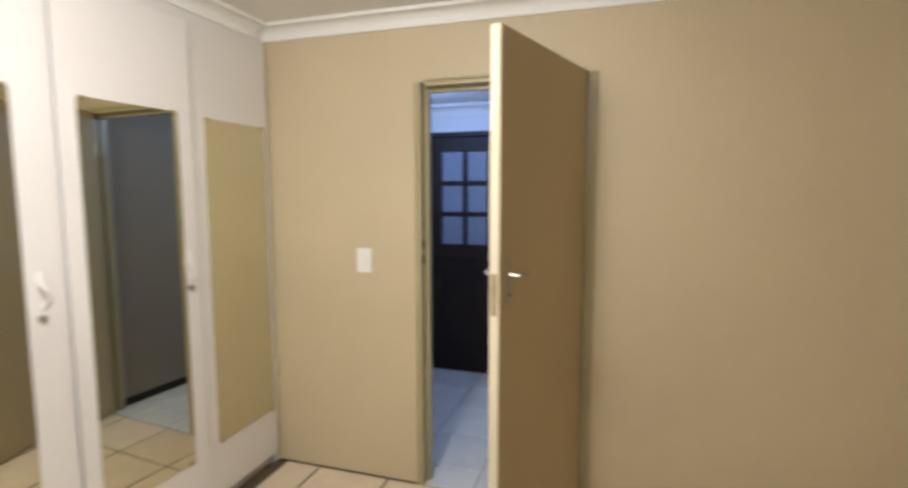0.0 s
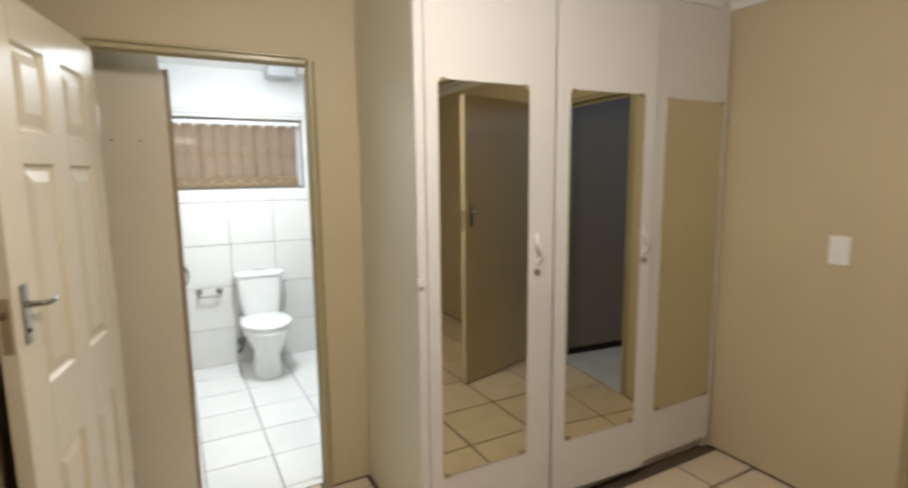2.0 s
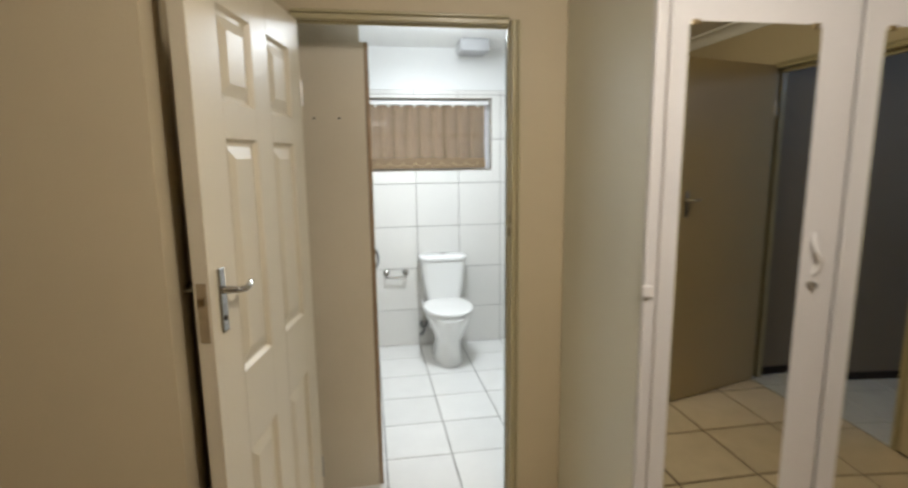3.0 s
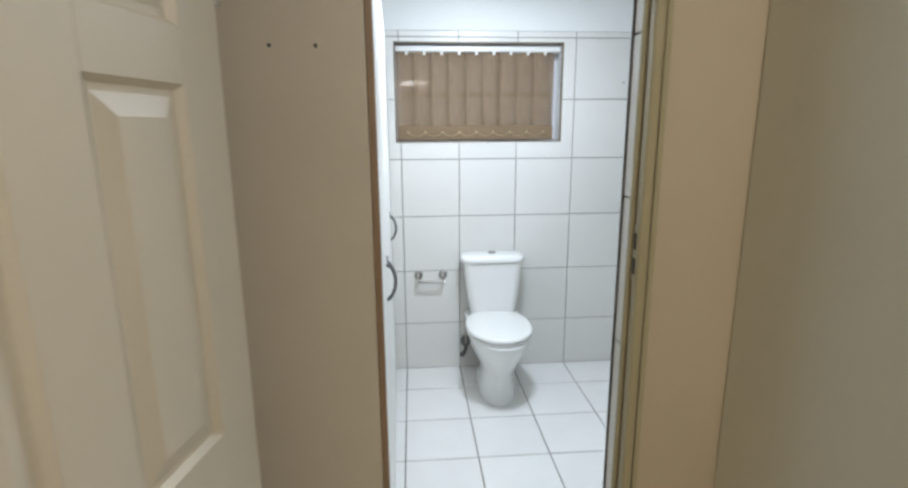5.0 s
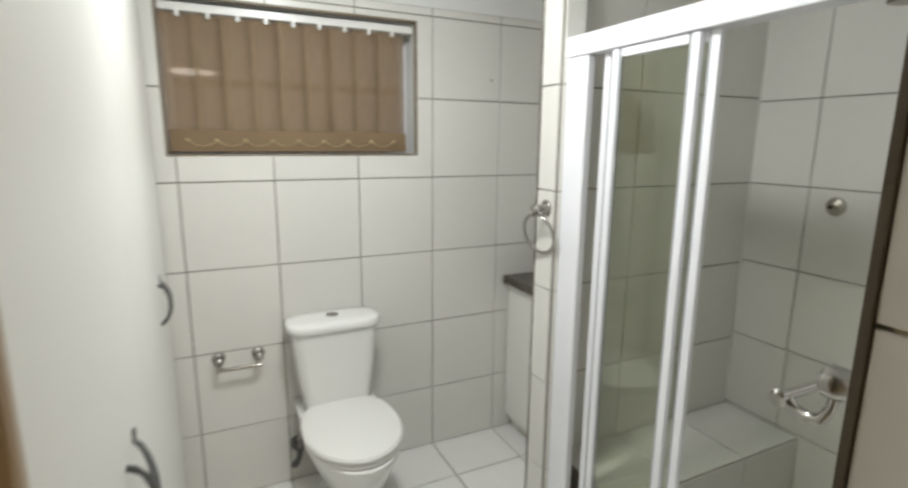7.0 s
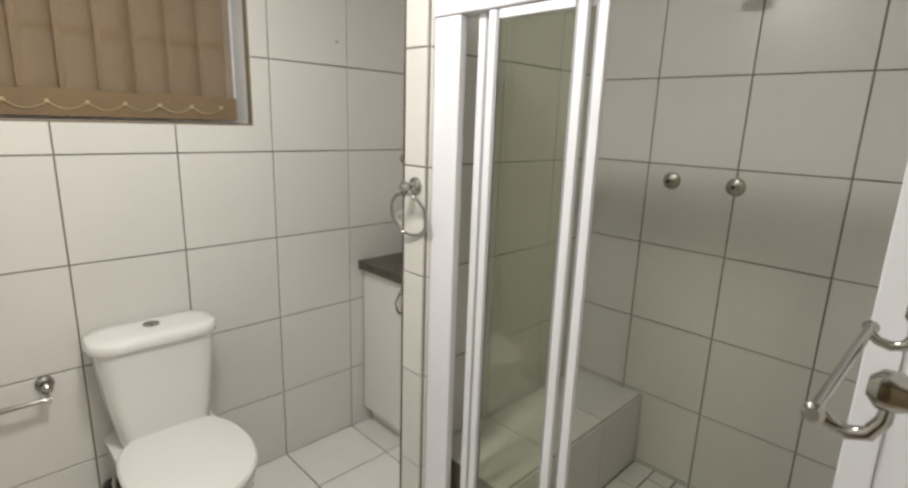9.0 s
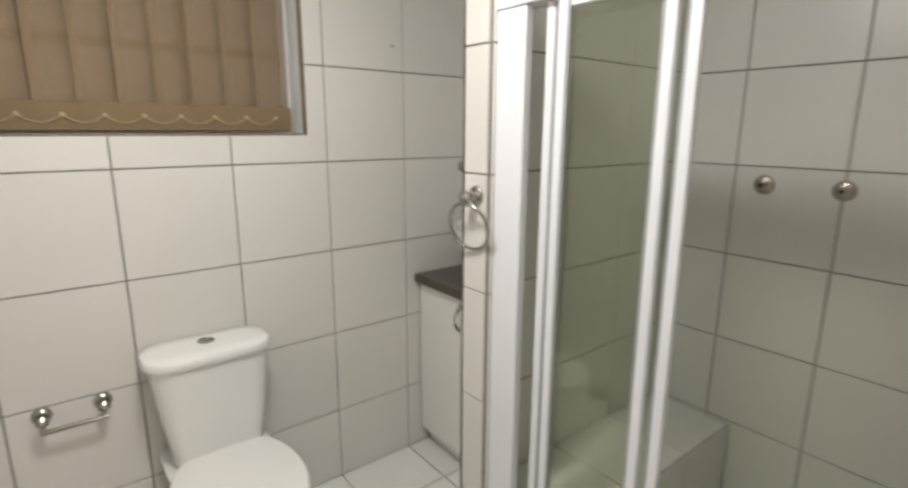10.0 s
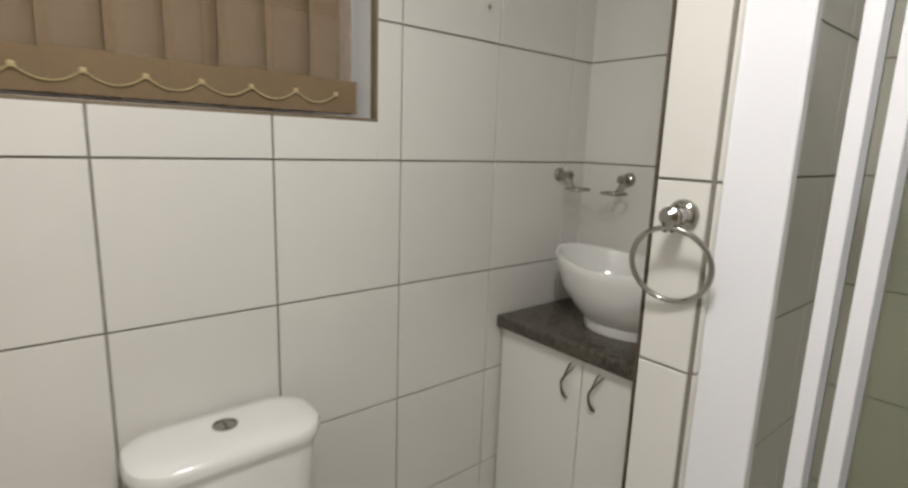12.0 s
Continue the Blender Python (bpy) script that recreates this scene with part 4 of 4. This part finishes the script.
shower_head()
EDGE_GROUT = surface("dark_brown_edge_grout", (0.10, 0.078, 0.055), 0.85, spread=0.25, scale=14, grain=200, bump=0.2)
for n, lo, hi, what in (("tile_edge_trim", (0.196, YB + 0.011, 0.0), (0.203, YB + 0.0195, 2.05), "dark grouted tile edge beside the doorway"),
                        ("tile_edge_trim", (0.8082, 2.3057, 0.0), (0.816, 2.3105, 2.1), "dark grouted tile edge of the shower partition")):
    tagged(mesh_object(n, box(lo, hi, 0.001), EDGE_GROUT), what, kind="structure")
bench = tagged(mesh_object("shower_bench", box((0.905, 1.903, -0.005), (XS - 0.008, 2.237, 0.337)), WALL_GROUT), "tiled shower bench against the partition", kind="structure")
kerb = tagged(mesh_object("shower_floor", box((0.83, YB + 0.014, -0.004), (XS, 2.2, 0.0)), FLOOR_GROUT), "shower floor of small tiles", kind="structure")


def ceiling_fitting():
    v = thing("ceiling_fitting", (0.42, 2.74, BATH_C), "boxy grey fitting on the bathroom ceiling", "ceiling fitting")
    part("housing", box((-0.105, -0.10, -0.09), (0.105, 0.10, 0.0), 0.008), GREY_VENT, v)
    for k in range(5):
        y = -0.07 + k * 0.035
        part("slat", box((-0.088, y - 0.008, -0.097), (0.088, y + 0.008, -0.0905), 0.002), GREY_VENT, v)
    return v


ceiling_fitting()


def outdoor_light():
    l = thing("outdoor_light", (-0.315, 4.475, 1.93), "glowing tube light on the dark outside wall", "wall light")
    part("base", box((-0.21, 0.0, -0.025), (0.21, 0.024, 0.025), 0.004), PLASTIC, l)
    part("tube", tube([(-0.16, -0.02, 0), (0.16, -0.02, 0)], 0.018), glow("tube_glow", (1.0, 0.95, 0.88), 11.0), l, "glowing tube", True)
    return l


outdoor_light()


def wall_plug(x, z):
    p = thing("wall_plug", (x, 2.9935, z), "small dark screw plug in the tiled wall", "wall plug")
    part("screw", lathe([(0.006, 0), (0.006, -0.004), (0.003, -0.006)], (0, 0, 0), "y", sides=10), STEEL, p)
    return p


wall_plug(0.999, 1.811)


# ---- tiles ----
def tile_mesh(name, a, b, depth, material, c=0.0013):
    """A tile a by b, its face towards +z at depth, with chamfered edges."""
    me = bpy.data.meshes.new(name)
    v = []
    for e, z in ((0, 0), (0, depth - c), (c, depth)):
        v += [(e, e, z), (a - e, e, z), (a - e, b - e, z), (e, b - e, z)]
    f = [(8, 9, 10, 11)]
    for r in (0, 4):
        for k in range(4):
            f.append((r + k, r + (k + 1) % 4, r + 4 + (k + 1) % 4, r + 4 + k))
    me.from_pydata(v, [], f)
    me.materials.append(material)
    return me


def cuts(lo, hi, joint, step):
    k = math.ceil((lo - joint) / step + 1e-6)
    out = [lo]
    while joint + k * step < hi - 1e-6:
        out.append(joint + k * step)
        k += 1
    return out + [hi]


def lay(parent, origin, u, v, us, vs, depth, material, gap=0.0048, holes=(), seed=1, name="tile"):
    """Tiles over a grid of joints us by vs on the plane through origin along u and v; holes are left out."""
    u, v = Vector(u), Vector(v)
    n = u.cross(v)
    cache, rnd = {}, random.Random(seed)
    for a, b in zip(us, us[1:]):
        for c, d in zip(vs, vs[1:]):
            rects = [(a, b, c, d)]
            for h0, h1, g0, g1 in holes:
                out = []
                for r0, r1, q0, q1 in rects:
                    if r1 <= h0 or r0 >= h1 or q1 <= g0 or q0 >= g1:
                        out.append((r0, r1, q0, q1))
                        continue
                    if r0 < h0:
                        out.append((r0, h0, q0, q1))
                    if r1 > h1:
                        out.append((h1, r1, q0, q1))
                    m0, m1 = max(r0, h0), min(r1, h1)
                    if q0 < g0:
                        out.append((m0, m1, q0, g0))
                    if q1 > g1:
                        out.append((m0, m1, g1, q1))
                rects = out
            lift, tip = rnd.uniform(-0.0003, 0.0003), (rnd.uniform(-0.06, 0.06), rnd.uniform(-0.06, 0.06))
            if len(rects) > 1:
                lift, tip = 0.0, (0.0, 0.0)
            for r0, r1, q0, q1 in rects:
                g = [gap / 2 if e else 0.0 for e in (r0 == a, r1 == b, q0 == c, q1 == d)]
                w, h = r1 - r0 - g[0] - g[1], q1 - q0 - g[2] - g[3]
                if w < 0.008 or h < 0.008:
                    continue
                key = (round(w, 3), round(h, 3))
                if key not in cache:
                    cache[key] = tile_mesh(name, w, h, depth, material)
                ob = bpy.data.objects.new(name, cache[key])
                scene.collection.objects.link(ob)
                p = Vector(origin) + u * (r0 + g[0]) + v * (q0 + g[2]) + n * lift
                m = Matrix((u, v, n)).transposed().to_4x4()
                m.translation = p
                m = m @ pose(0, 0, 0, *tip, 0)
                ob.parent = parent
                ob.matrix_parent_inverse = parent.matrix_world.inverted()
                ob.matrix_basis = m


T, ROW = 0.35, 1.364
rows = cuts(0.0, 2.10, ROW, T)
# window wall
lay(wall_win, (0, YT, 0), (1, 0, 0), (0, 0, 1), cuts(-0.43, XV, 0.0, T), rows, 0.006, WALL_TILE, holes=[(-0.38, 0.626, 1.463, 2.038)], seed=2)
# vanity wall, partition towards the vanity, its end, and towards the shower
lay(wall_van, (XV, 0, 0), (0, -1, 0), (0, 0, 1), cuts(-3.0, -2.312, -2.65, T), rows, 0.006, WALL_TILE, seed=3)
lay(wall_nib, (0.815, 0, 0), (0, -1, 0), (0, 0, 1), [-2.305, -2.2035], rows, 0.006, WALL_TILE, seed=4)
lay(wall_nib, (0, 2.20, 0), (1, 0, 0), (0, 0, 1), [0.817, 0.90], rows, 0.006, WALL_TILE, seed=24)
lay(wall_part, (0, 2.245, 0), (1, 0, 0), (0, 0, 1), cuts(0.90, XS, 1.20, 0.337), rows, 0.006, WALL_TILE, seed=5)
lay(wall_part, (0, 2.31, 0), (-1, 0, 0), (0, 0, 1), cuts(-XV, -0.815, -1.16, T), rows, 0.006, WALL_TILE, seed=6)
# shower
lay(wall_tap, (XS, 0, 0), (0, -1, 0), (0, 0, 1), cuts(-2.245, -YB, -1.648, 0.345), cuts(0.0, 2.10, ROW, 0.337), 0.006, WALL_TILE, seed=7)
lay(wall_in, (0, YB + 0.012, 0), (-1, 0, 0), (0, 0, 1), cuts(-XS, -0.199, -0.199, T), rows, 0.006, WALL_TILE, seed=8)
lay(wall_in, (0.205, 0, 0), (0, -1, 0), (0, 0, 1), [-(YB + 0.013), -0.878], cuts(0.0, 2.10, ROW + 0.027, T), 0.006, WALL_TILE, seed=9)
lay(bench, (0, 0, 0.337), (1, 0, 0), (0, 1, 0), cuts(0.905, XS - 0.008, 1.20, 0.337), [1.903, 2.237], 0.006, FLOOR_TILE, seed=10)
lay(bench, (0, 1.903, 0), (1, 0, 0), (0, 0, 1), cuts(0.905, XS - 0.008, 1.20, 0.337), [0.002, 0.337], 0.006, WALL_TILE, seed=11)
lay(kerb, (0, 0, 0.0), (1, 0, 0), (0, 1, 0), cuts(0.90, XS - 0.008, 0.9, 0.098), cuts(YB + 0.02, 1.895, 1.895, 0.098), 0.006, FLOOR_TILE, gap=0.007, seed=12)
# floors
lay(floor_bath, (0, 0, -0.006), (1, 0, 0), (0, 1, 0), cuts(-1.0, XV, 0.0, T), cuts(0.905, YT, 2.71, T), 0.006, FLOOR_TILE, gap=0.006, holes=[(0.815, XV + 0.1, 0.9, 2.312)], seed=13)
lay(floor_bed, (0, 0, -0.008), (1, 0, 0), (0, 1, 0), cuts(-3.1, XE, 1.89, 0.43), cuts(-4.1, 0.12, -0.10, 0.43), 0.008, BED_TILE, gap=0.014, seed=15)
lay(floor_bed, (0, 0, -0.008), (1, 0, 0), (0, 1, 0), cuts(-1.08, 0.40, 1.89, 0.43), cuts(0.12, 0.90, -0.10, 0.43), 0.008, BED_TILE, gap=0.014, seed=16)
lay(floor_pass, (0, 0, -0.007), (1, 0, 0), (0, 1, 0), cuts(XE + 0.005, 4.0, 3.25, 0.403), cuts(-1.585, -0.06, -0.2, 0.403), 0.007, PASSAGE_TILE, gap=0.008, seed=17)
